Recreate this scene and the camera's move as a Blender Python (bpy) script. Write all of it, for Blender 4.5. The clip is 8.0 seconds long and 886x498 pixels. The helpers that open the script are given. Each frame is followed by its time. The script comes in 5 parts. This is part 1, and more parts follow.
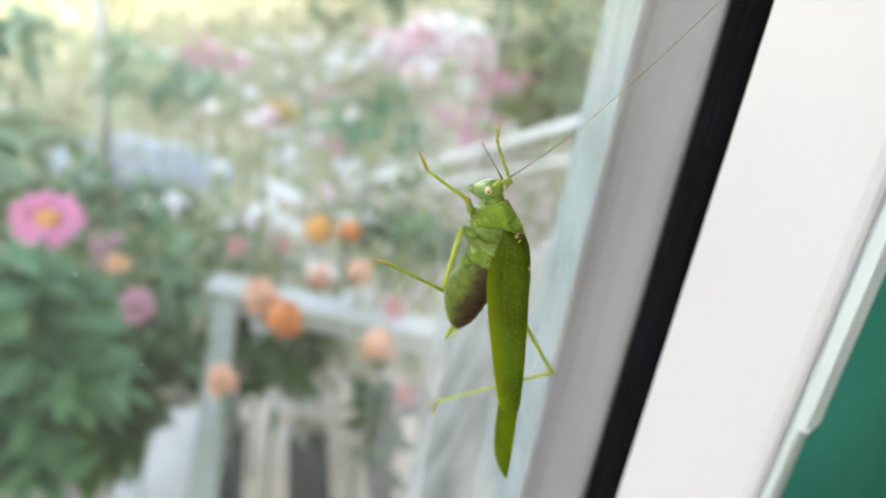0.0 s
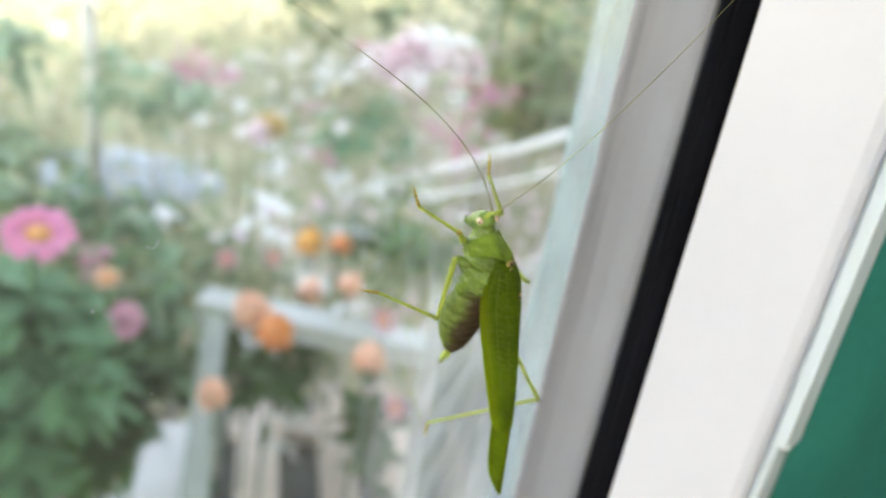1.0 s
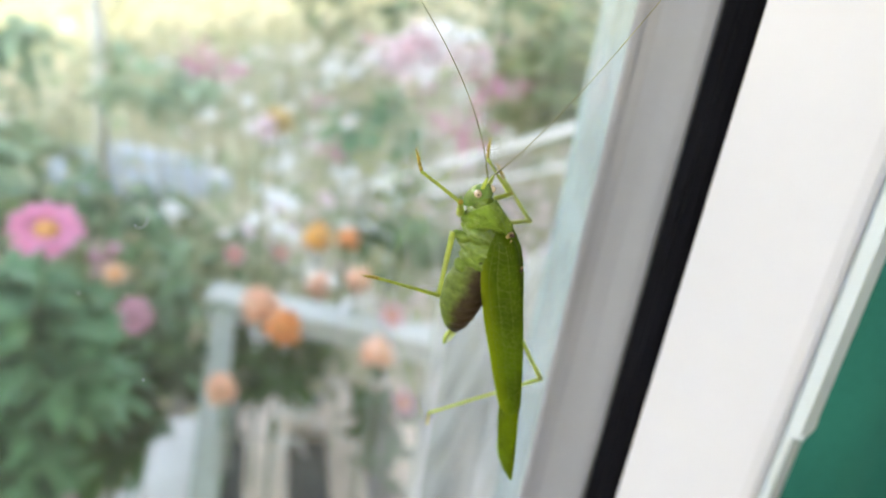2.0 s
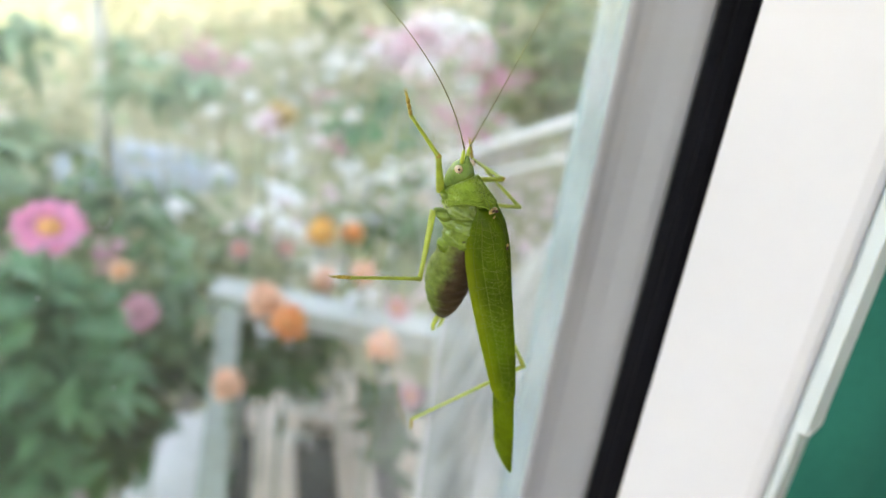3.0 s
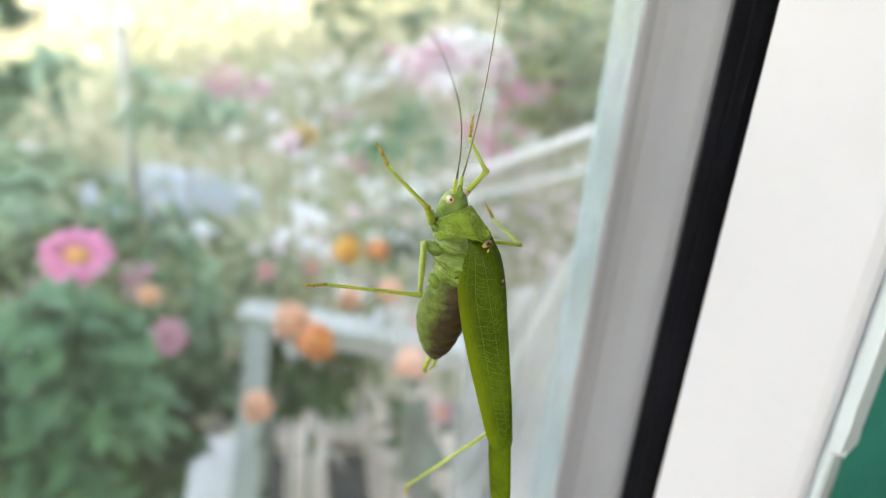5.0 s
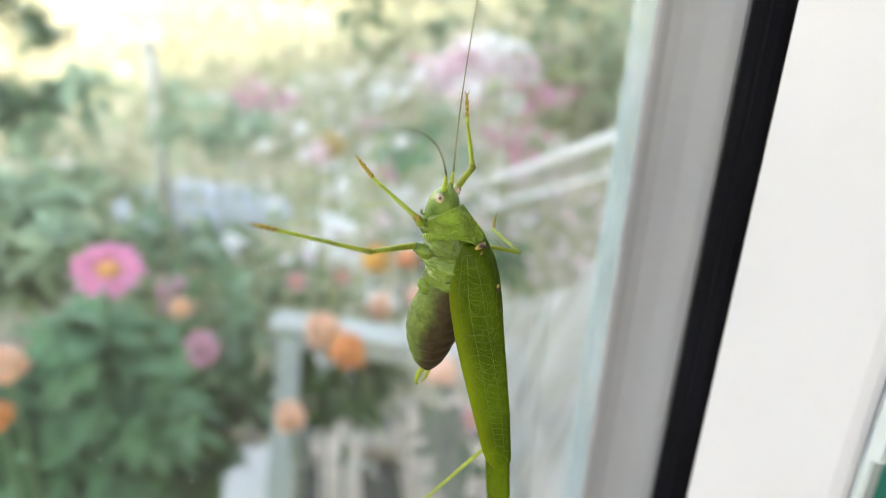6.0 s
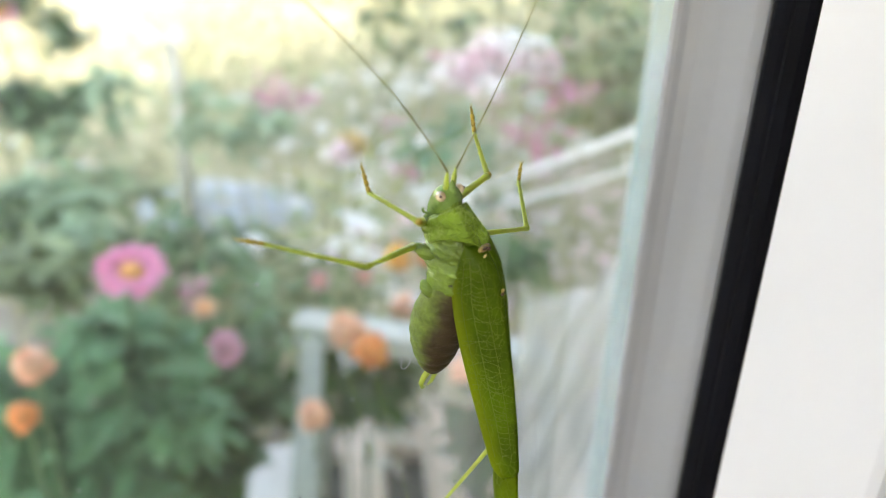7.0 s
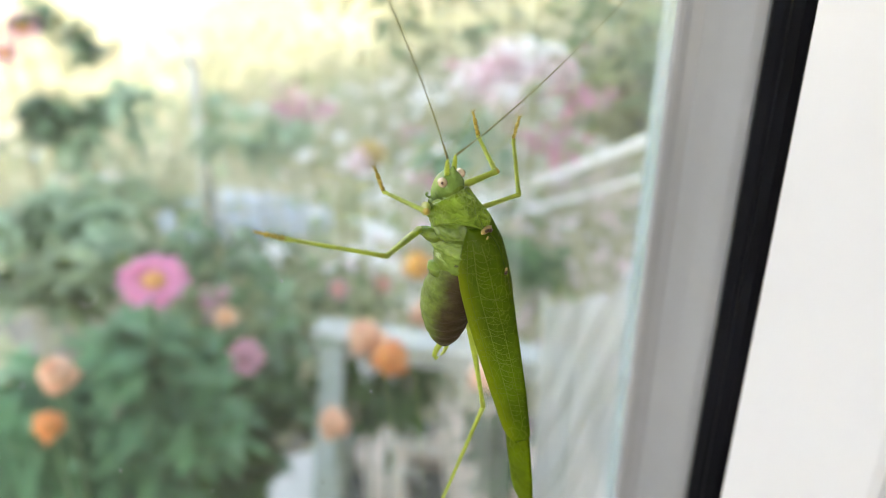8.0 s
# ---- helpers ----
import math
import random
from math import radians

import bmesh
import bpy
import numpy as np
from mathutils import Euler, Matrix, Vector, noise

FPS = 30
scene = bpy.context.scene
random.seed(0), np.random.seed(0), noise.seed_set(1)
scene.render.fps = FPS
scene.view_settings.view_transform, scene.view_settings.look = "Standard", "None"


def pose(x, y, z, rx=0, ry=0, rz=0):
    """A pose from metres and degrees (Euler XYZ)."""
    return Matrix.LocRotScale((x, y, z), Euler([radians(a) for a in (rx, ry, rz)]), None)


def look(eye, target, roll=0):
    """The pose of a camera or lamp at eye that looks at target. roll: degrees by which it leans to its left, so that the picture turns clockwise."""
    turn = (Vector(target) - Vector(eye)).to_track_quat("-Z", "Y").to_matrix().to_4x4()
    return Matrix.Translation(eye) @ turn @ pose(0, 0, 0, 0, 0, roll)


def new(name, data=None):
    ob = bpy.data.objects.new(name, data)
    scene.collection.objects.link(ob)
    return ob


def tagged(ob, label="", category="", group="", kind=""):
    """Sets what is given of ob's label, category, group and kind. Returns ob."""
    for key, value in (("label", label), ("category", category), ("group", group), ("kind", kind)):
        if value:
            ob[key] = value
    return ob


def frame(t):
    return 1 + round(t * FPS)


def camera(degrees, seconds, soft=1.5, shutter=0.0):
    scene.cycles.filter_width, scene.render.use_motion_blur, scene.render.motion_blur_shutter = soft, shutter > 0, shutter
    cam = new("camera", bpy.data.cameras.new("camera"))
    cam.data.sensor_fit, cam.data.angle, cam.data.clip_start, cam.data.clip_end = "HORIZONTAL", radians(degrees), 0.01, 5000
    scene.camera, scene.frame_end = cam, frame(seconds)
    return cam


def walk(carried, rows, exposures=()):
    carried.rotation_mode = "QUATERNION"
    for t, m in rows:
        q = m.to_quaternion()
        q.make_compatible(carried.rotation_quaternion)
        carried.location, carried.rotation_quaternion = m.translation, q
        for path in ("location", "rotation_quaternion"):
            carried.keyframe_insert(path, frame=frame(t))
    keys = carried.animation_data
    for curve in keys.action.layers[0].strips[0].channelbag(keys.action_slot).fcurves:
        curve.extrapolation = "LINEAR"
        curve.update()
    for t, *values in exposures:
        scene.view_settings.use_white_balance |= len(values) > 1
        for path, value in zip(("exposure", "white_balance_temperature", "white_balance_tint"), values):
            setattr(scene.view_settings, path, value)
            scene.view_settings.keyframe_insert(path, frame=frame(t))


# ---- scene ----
cam = camera(53.93, 8.0, soft=0.6)
cam.data.dof.use_dof = True
cam.data.dof.focus_distance = 0.0615
cam.data.dof.aperture_fstop = 32.0
cam.data.dof.aperture_blades = 0

MM = 0.001
# seconds; eye in mm from the foot of the hind leg on the pane; heading, downward tilt and lean in degrees
CAMERA_ROWS = [
    (0, -60.4, -37.2, 55.4, 57.02, 26.92, 9.57),
    (0.5, -61.9, -37.9, 57.2, 57.31, 26.60, 9.51),
    (1, -62.6, -38.1, 58.2, 57.59, 26.06, 9.68),
    (1.5, -62.1, -38.0, 57.4, 57.31, 26.15, 9.59),
    (3, -58.0, -37.3, 55.6, 56.71, 27.02, 8.28),
    (3.5, -56.3, -37.3, 56.3, 56.34, 26.96, 7.99),
    (4, -54.3, -37.0, 56.0, 55.53, 26.79, 6.62),
    (5.5, -56.0, -36.9, 55.8, 53.94, 26.09, 4.74),
    (6, -52.3, -36.7, 54.6, 52.43, 25.98, 3.29),
    (6.5, -48.7, -35.4, 52.7, 51.28, 26.27, 2.23),
    (7, -48.9, -35.6, 54.0, 50.74, 26.23, 2.07),
    (7.5, -47.9, -37.4, 52.7, 50.41, 26.11, 1.45),
    (8, -51.3, -38.2, 55.0, 49.35, 25.71, 0.91),
]


def gaze(x, y, z, heading, tilt, lean):
    """A camera pose from an eye in mm, a heading clockwise from +y, a downward tilt and a lean."""
    a, p = radians(heading), radians(tilt)
    eye = Vector((x, y, z)) * MM
    ahead = Vector((math.sin(a) * math.cos(p), math.cos(a) * math.cos(p), -math.sin(p)))
    return look(eye, eye + ahead, lean)


walk(cam, [(r[0], gaze(*r[1:])) for r in CAMERA_ROWS], exposures=[(0, 3.52, 9400, 16), (4, 3.52, 9400, 16), (8, 3.50, 9600, 15.5)])

# ---- world, sun, large lights ----
SUN_ELEVATION, SUN_AZIMUTH = 46.0, 165.0      # azimuth clockwise from +y: the sun stands behind the house
world = bpy.data.worlds.new("sky")
world.use_nodes = True
scene.world = world
wn = world.node_tree.nodes
sky = wn.new("ShaderNodeTexSky")
sky.sky_type, sky.sun_disc = "NISHITA", False
sky.sun_elevation, sky.sun_rotation = radians(SUN_ELEVATION), radians(SUN_AZIMUTH)
world.node_tree.links.new(sky.outputs[0], wn["Background"].inputs[0])
wn["Background"].inputs[1].default_value = 0.15

sun_data = bpy.data.lights.new("sun", "SUN")
sun_data.energy, sun_data.angle, sun_data.color = 0.8, radians(14), (1.0, 0.93, 0.80)
sun = new("sun", sun_data)
az, el = radians(SUN_AZIMUTH), radians(SUN_ELEVATION)
sun_way = Vector((math.sin(az) * math.cos(el), math.cos(az) * math.cos(el), math.sin(el)))
sun.matrix_world = look(sun_way * 10, (0, 0, 0))

# fill lamp added in an unseen side opening, standing for the sky
side_data = bpy.data.lights.new("side_fill_light", "AREA")
side_data.shape, side_data.size, side_data.size_y = "RECTANGLE", 1.3, 1.3
side_data.energy, side_data.color = 0.66, (0.80, 0.85, 1.0)
side = new("side_fill_light", side_data)
side.matrix_world = look((-1.72, -0.95, 0.35), (0, -0.7, 0.1))


# ---- materials ----
def material(name, colour, rough=0.6, spread=0.25, scale=20.0, fine=150.0, bump=0.15, depth=0.001,
             metal=0.0, thin=0.0, second=None, coat=0.0, sheen=0.0, piece=0.0, grain=0.3, gloss=0.5, shine=1.0):
    """Principled paint with coarse and fine variation, fine relief and, if thin, light that shines through."""
    m = bpy.data.materials.new(name)
    m.use_nodes = True
    nt = m.node_tree
    nodes, link = nt.nodes, nt.links.new
    b = nodes["Principled BSDF"]
    b.inputs["Roughness"].default_value, b.inputs["Metallic"].default_value = rough, metal
    b.inputs["Coat Weight"].default_value, b.inputs["Specular IOR Level"].default_value = coat, gloss
    b.inputs["Sheen Weight"].default_value = sheen
    tex = nodes.new("ShaderNodeTexCoord")
    n1, n2 = nodes.new("ShaderNodeTexNoise"), nodes.new("ShaderNodeTexNoise")
    n1.inputs["Scale"].default_value, n2.inputs["Scale"].default_value = scale, fine
    n1.inputs["Detail"].default_value, n2.inputs["Detail"].default_value = 4, 5
    link(tex.outputs["Object"], n1.inputs["Vector"]), link(tex.outputs["Object"], n2.inputs["Vector"])
    ramp = nodes.new("ShaderNodeValToRGB")
    c = Vector(colour)
    lo = Vector(second) if second else c * (1 - spread)
    hi = c * (1 + spread * 0.6) if not second else c
    ramp.color_ramp.elements[0].position, ramp.color_ramp.elements[1].position = 0.33, 0.67
    ramp.color_ramp.elements[0].color = (*[min(1, max(0, x)) for x in lo], 1)
    ramp.color_ramp.elements[1].color = (*[min(1, max(0, x)) for x in hi], 1)
    link(n1.outputs["Fac"], ramp.inputs["Fac"])
    mix = nodes.new("ShaderNodeMix")
    mix.data_type, mix.blend_type = "RGBA", "OVERLAY"
    mix.inputs["Factor"].default_value = grain
    link(ramp.outputs["Color"], mix.inputs["A"]), link(n2.outputs["Fac"], mix.inputs["B"])
    out = mix.outputs["Result"]
    if piece:
        info, hsv = nodes.new("ShaderNodeObjectInfo"), nodes.new("ShaderNodeHueSaturation")
        val = nodes.new("ShaderNodeMapRange")
        val.inputs["To Min"].default_value, val.inputs["To Max"].default_value = 1 - piece, 1 + piece
        link(info.outputs["Random"], val.inputs["Value"]), link(val.outputs["Result"], hsv.inputs["Value"])
        link(out, hsv.inputs["Color"])
        out = hsv.outputs["Color"]
    link(out, b.inputs["Base Color"])
    if bump:
        bp = nodes.new("ShaderNodeBump")
        bp.inputs["Strength"].default_value, bp.inputs["Distance"].default_value = bump, depth
        link(n2.outputs["Fac"], bp.inputs["Height"]), link(bp.outputs["Normal"], b.inputs["Normal"])
    if thin:
        tr, ms = nodes.new("ShaderNodeBsdfTranslucent"), nodes.new("ShaderNodeMixShader")
        ms.inputs["Fac"].default_value = thin
        gain = nodes.new("ShaderNodeMix")
        gain.data_type, gain.blend_type = "RGBA", "MULTIPLY"
        gain.inputs["Factor"].default_value = 1.0
        gain.inputs["B"].default_value = (shine, shine, shine, 1)
        link(out, gain.inputs["A"]), link(gain.outputs["Result"], tr.inputs["Color"])
        link(b.outputs[0], ms.inputs[1]), link(tr.outputs[0], ms.inputs[2])
        link(ms.outputs[0], nodes["Material Output"].inputs["Surface"])
    return m


def wing_material(name, green, vein, scale, thin=0.3, net=0.5, width=0.09):
    """Leaf-green wing cover with a net of paler veins, drawn out along the wing."""
    m = material(name, Vector(green) * 1.25, 0.45, 0.25, 260, 1500, 0.1, 0.0001, thin=thin, gloss=0.16, shine=1.95, second=Vector(green) * 0.72)
    nt = m.node_tree
    nodes, link = nt.nodes, nt.links.new
    tex, mp = nodes.new("ShaderNodeTexCoord"), nodes.new("ShaderNodeMapping")
    mp.inputs["Scale"].default_value = (1.0, 1.0, 0.55)
    mp.inputs["Rotation"].default_value = (radians(24), 0, 0)
    vo = nodes.new("ShaderNodeTexVoronoi")
    vo.feature = "DISTANCE_TO_EDGE"
    vo.inputs["Scale"].default_value = scale
    link(tex.outputs["Object"], mp.inputs["Vector"]), link(mp.outputs["Vector"], vo.inputs["Vector"])
    mr = nodes.new("ShaderNodeMapRange")
    mr.inputs["From Min"].default_value, mr.inputs["From Max"].default_value = 0.0, width
    mr.inputs["To Min"].default_value, mr.inputs["To Max"].default_value = net, 0.0
    link(vo.outputs["Distance"], mr.inputs["Value"])
    # the net fades in and out and wavers
    warp, fade, mask, shift = nodes.new("ShaderNodeTexNoise"), nodes.new("ShaderNodeTexNoise"), nodes.new("ShaderNodeMath"), nodes.new("ShaderNodeMixRGB")
    warp.inputs["Scale"].default_value, fade.inputs["Scale"].default_value = scale * 0.8, 420
    link(tex.outputs["Object"], warp.inputs["Vector"]), link(tex.outputs["Object"], fade.inputs["Vector"])
    shift.blend_type, shift.inputs["Fac"].default_value = "ADD", 0.55 / scale
    link(mp.outputs["Vector"], shift.inputs["Color1"]), link(warp.outputs["Color"], shift.inputs["Color2"])
    link(shift.outputs["Color"], vo.inputs["Vector"])
    part_net = nodes.new("ShaderNodeMapRange")
    part_net.inputs["From Min"].default_value, part_net.inputs["From Max"].default_value = 0.38, 0.62
    link(fade.outputs["Fac"], part_net.inputs["Value"])
    mask.operation = "MULTIPLY"
    link(mr.outputs["Result"], mask.inputs[0]), link(part_net.outputs["Result"], mask.inputs[1])
    b = nodes["Principled BSDF"]
    old = b.inputs["Base Color"].links[0].from_socket
    mix = nodes.new("ShaderNodeMix")
    mix.data_type = "RGBA"
    mix.inputs["B"].default_value = (*vein, 1)
    link(mask.outputs[0], mix.inputs["Factor"]), link(old, mix.inputs["A"])
    link(mix.outputs["Result"], b.inputs["Base Color"])
    for nd in nodes:
        if nd.type == "BSDF_TRANSLUCENT":
            link(mix.outputs["Result"], nd.inputs["Color"].links[0].from_node.inputs["A"])
    bp = nodes.new("ShaderNodeBump")
    bp.inputs["Strength"].default_value, bp.inputs["Distance"].default_value = 0.5, 0.00008
    link(mask.outputs[0], bp.inputs["Height"]), link(bp.outputs["Normal"], b.inputs["Normal"])
    return m


def wrinkled(m, scale, depth, strength=0.8):
    """Adds soft creases to a skin, over its fine grain."""
    nodes, link = m.node_tree.nodes, m.node_tree.links.new
    tex, mp, nz, bp = nodes.new("ShaderNodeTexCoord"), nodes.new("ShaderNodeMapping"), nodes.new("ShaderNodeTexNoise"), nodes.new("ShaderNodeBump")
    mp.inputs["Rotation"].default_value, mp.inputs["Scale"].default_value = (radians(-30), 0, 0), (1.0, 0.55, 1.5)
    nz.inputs["Scale"].default_value, nz.inputs["Detail"].default_value, nz.inputs["Distortion"].default_value = scale, 3, 1.2
    bp.inputs["Strength"].default_value, bp.inputs["Distance"].default_value = strength, depth
    link(tex.outputs["Object"], mp.inputs["Vector"]), link(mp.outputs["Vector"], nz.inputs["Vector"])
    b = nodes["Principled BSDF"]
    under = b.inputs["Normal"].links[0].from_socket
    link(under, bp.inputs["Normal"]), link(nz.outputs["Fac"], bp.inputs["Height"]), link(bp.outputs["Normal"], b.inputs["Normal"])
    return m


def abdomen_material():
    """Green belly that turns purplish brown on the back, with fine dark freckles."""
    m = material("abdomen_skin", (0.115, 0.165, 0.030), 0.5, 0.25, 1400, 3600, 0.6, 0.00015, gloss=0.2, thin=0.12, shine=1.8)
    nt = m.node_tree
    nodes, link = nt.nodes, nt.links.new
    tex, sep = nodes.new("ShaderNodeTexCoord"), nodes.new("ShaderNodeSeparateXYZ")
    link(tex.outputs["Object"], sep.inputs[0])
    nz = nodes.new("ShaderNodeTexNoise")
    nz.inputs["Scale"].default_value = 900
    link(tex.outputs["Object"], nz.inputs["Vector"])
    add = nodes.new("ShaderNodeMath")
    add.operation, add.inputs[1].default_value = "MULTIPLY_ADD", 0.0016
    link(nz.outputs["Fac"], add.inputs[0]), link(sep.outputs["Y"], add.inputs[2])
    mr = nodes.new("ShaderNodeMapRange")
    mr.inputs["From Min"].default_value, mr.inputs["From Max"].default_value = -0.0026, -0.0038
    mr.inputs["To Min"].default_value, mr.inputs["To Max"].default_value = 0.0, 0.93
    # the brown widens towards the tail
    slant = nodes.new("ShaderNodeMath")
    slant.operation, slant.inputs[1].default_value = "MULTIPLY_ADD", 0.3
    link(sep.outputs["Z"], slant.inputs[0]), link(add.outputs[0], slant.inputs[2]), link(slant.outputs[0], mr.inputs["Value"])
    b = nodes["Principled BSDF"]
    old = b.inputs["Base Color"].links[0].from_socket
    mix = nodes.new("ShaderNodeMix")
    mix.data_type = "RGBA"
    mix.inputs["B"].default_value = (0.045, 0.021, 0.015, 1)
    link(mr.outputs["Result"], mix.inputs["Factor"]), link(old, mix.inputs["A"])
    link(mix.outputs["Result"], b.inputs["Base Color"])
    return m


def lit_hem(m, colour):
    """Paler yellow-green along a wing cover's lower hem, with light shining through painted in."""
    nodes, link = m.node_tree.nodes, m.node_tree.links.new
    tex, sep, fall, mr, mix = (nodes.new(n) for n in ("ShaderNodeTexCoord", "ShaderNodeSeparateXYZ", "ShaderNodeMath", "ShaderNodeMapRange", "ShaderNodeMix"))
    fall.operation, fall.inputs[1].default_value = "MULTIPLY_ADD", -0.25
    link(tex.outputs["Object"], sep.inputs[0]), link(sep.outputs["Z"], fall.inputs[0]), link(sep.outputs["Y"], fall.inputs[2])
    mr.inputs["From Min"].default_value, mr.inputs["From Max"].default_value = -0.0068, -0.0052
    mr.inputs["To Max"].default_value = 0.7
    mr.interpolation_type = "SMOOTHSTEP"
    link(fall.outputs[0], mr.inputs["Value"]), link(mr.outputs["Result"], mix.inputs["Factor"])
    mix.data_type = "RGBA"
    mix.inputs["B"].default_value = (*colour, 1)
    b = nodes["Principled BSDF"]
    old = b.inputs["Base Color"].links[0].from_socket
    link(old, mix.inputs["A"]), link(mix.outputs["Result"], b.inputs["Base Color"])
    for nd in nodes:
        if nd.type == "BSDF_TRANSLUCENT":
            link(mix.outputs["Result"], nd.inputs["Color"].links[0].from_node.inputs["A"])
    return m


def glass_material():
    m = bpy.data.materials.new("window_glass")
    m.use_nodes = True
    nodes, link = m.node_tree.nodes, m.node_tree.links.new
    # an uneven milky layer mixed into the clear glass, imitating reflected room haze
    veil, ms, nz, mr = nodes.new("ShaderNodeBsdfTranslucent"), nodes.new("ShaderNodeMixShader"), nodes.new("ShaderNodeTexNoise"), nodes.new("ShaderNodeMapRange")
    veil.inputs["Color"].default_value = (0.80, 0.84, 0.86, 1)
    nz.inputs["Scale"].default_value = 60
    mr.inputs["To Min"].default_value, mr.inputs["To Max"].default_value = 0.002, 0.012
    link(nz.outputs["Fac"], mr.inputs["Value"]), link(mr.outputs["Result"], ms.inputs["Fac"])
    b = nodes["Principled BSDF"]
    link(b.outputs[0], ms.inputs[1]), link(veil.outputs[0], ms.inputs[2])
    link(ms.outputs[0], nodes["Material Output"].inputs["Surface"])
    b.inputs["Base Color"].default_value = (0.99, 1.0, 0.995, 1)
    b.inputs["Roughness"].default_value = 0.0
    b.inputs["IOR"].default_value = 1.52
    b.inputs["Transmission Weight"].default_value = 1.0
    return m


GLASS = glass_material()
PVC_WHITE = material("white_plastic", (0.665, 0.670, 0.735), 0.32, 0.03, 25, 400, 0.02, 0.0002, grain=0.03)
# the bead's grey holds the shade of its recess beside the glass
PVC_RECESS = material("recess_shade_plastic", (0.240, 0.240, 0.264), 0.38, 0.05, 60, 900, 0.03, 0.0001, grain=0.03)
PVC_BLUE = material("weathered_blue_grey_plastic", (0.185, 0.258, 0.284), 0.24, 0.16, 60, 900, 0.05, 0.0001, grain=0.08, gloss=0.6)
PVC_SHADE = material("seam_shade_plastic", (0.30, 0.31, 0.33), 0.5, 0.12, 60, 900, 0.05, 0.0001, grain=0.08)
# white plastic with the reflected teal of the outer lip tinted in
PVC_LIP = material("teal_reflection_plastic", (0.56, 0.63, 0.67), 0.32, 0.04, 25, 400, 0.02, 0.0002, grain=0.03)
RUBBER = material("black_rubber", (0.003, 0.003, 0.0045), 0.75, 0.3, 60, 1200, 0.2, 0.0001, grain=0.15, gloss=0.035)
PLASTER = material("room_plaster", (0.76, 0.76, 0.74), 0.85, 0.08, 3, 160, 0.2, 0.001)
FLOOR_WOOD = material("floor_boards", (0.26, 0.17, 0.10), 0.45, 0.3, 5, 60, 0.2, 0.001)
TEAL_PAINT = material("teal_paint", (0.006, 0.16, 0.11), 0.5, 0.25, 9, 300, 0.15, 0.0006, gloss=0.3)
TEAL_CLOTH = material("teal_cloth", (0.005, 0.17, 0.135), 0.8, 0.3, 14, 900, 0.3, 0.0006, gloss=0.2)
HOUSE_RENDER = material("outer_render", (0.55, 0.53, 0.48), 0.9, 0.12, 4, 120, 0.4, 0.002)
GROUND = material("garden_ground", (0.44, 0.40, 0.27), 0.95, 0.3, 2.2, 40, 0.5, 0.01, second=(0.29, 0.30, 0.15))
BED_SOIL = material("bed_soil", (0.24, 0.21, 0.165), 0.95, 0.35, 14, 120, 0.6, 0.006)
PLANK = material("weathered_plank", (0.66, 0.55, 0.47), 0.8, 0.2, 7, 90, 0.4, 0.002, piece=0.12)
BEAM = material("pale_painted_beam", (0.29, 0.33, 0.28), 0.7, 0.15, 6, 90, 0.3, 0.002)
RAIL = material("white_painted_rail", (0.42, 0.44, 0.40), 0.7, 0.15, 6, 90, 0.3, 0.002)
SLAB = material("concrete_slab", (0.66, 0.65, 0.62), 0.85, 0.12, 9, 120, 0.3, 0.002)
FLEECE = material("white_fleece", (0.58, 0.58, 0.56), 0.8, 0.08, 5, 300, 0.2, 0.001, thin=0.3)
def netted(m, clear):
    """Opens a fine weave, so that part of the light passes straight through."""
    nodes, link = m.node_tree.nodes, m.node_tree.links.new
    end = nodes["Material Output"].inputs["Surface"]
    solid = end.links[0].from_socket
    tr, ms = nodes.new("ShaderNodeBsdfTransparent"), nodes.new("ShaderNodeMixShader")
    ms.inputs["Fac"].default_value = clear
    link(solid, ms.inputs[1]), link(tr.outputs[0], ms.inputs[2]), link(ms.outputs[0], end)
    return m


FLEECE = netted(FLEECE, 0.52)
ROPE = material("white_cord", (0.86, 0.87, 0.86), 0.7, 0.1, 30, 500, 0.2, 0.001)
POST = material("grey_post", (0.50, 0.51, 0.46), 0.7, 0.2, 12, 120, 0.3, 0.002)
BASIN = material("pale_blue_plastic", (0.31, 0.37, 0.41), 0.4, 0.1, 8, 200, 0.1, 0.001)
LEAF_BLUE = material("blue_green_leaf", (0.105, 0.260, 0.125), 0.6, 0.4, 14, 160, 0.2, 0.001, thin=0.25, gloss=0.2)
LEAF_DARK = material("dark_leaf", (0.06, 0.14, 0.045), 0.5, 0.4, 14, 160, 0.2, 0.001, thin=0.2)
# green lightened to hold the sunlit haze over the farther leaves
LEAF_HAZED = material("haze_pale_leaf", (0.28, 0.41, 0.26), 0.6, 0.35, 14, 160, 0.2, 0.001, thin=0.25, gloss=0.2)
LEAF_DEEP = material("deep_green_leaf", (0.034, 0.100, 0.016), 0.6, 0.4, 14, 160, 0.2, 0.001, thin=0.15, gloss=0.15)
LEAF_MID = material("meadow_leaf", (0.20, 0.275, 0.125), 0.55, 0.4, 10, 160, 0.2, 0.001, thin=0.25)
LEAF_DRY = material("dry_stalks", (0.44, 0.41, 0.24), 0.7, 0.3, 10, 160, 0.2, 0.001, thin=0.2)
LEAF_LIME = material("lime_grass", (0.40, 0.39, 0.24), 0.6, 0.3, 10, 160, 0.2, 0.001, thin=0.3)
LEAF_OLIVE = material("olive_leaf", (0.30, 0.33, 0.13), 0.55, 0.4, 10, 160, 0.2, 0.001, thin=0.25)
EARTH = material("gap_shade_earth", (0.13, 0.14, 0.125), 0.95, 0.4, 12, 120, 0.6, 0.004)
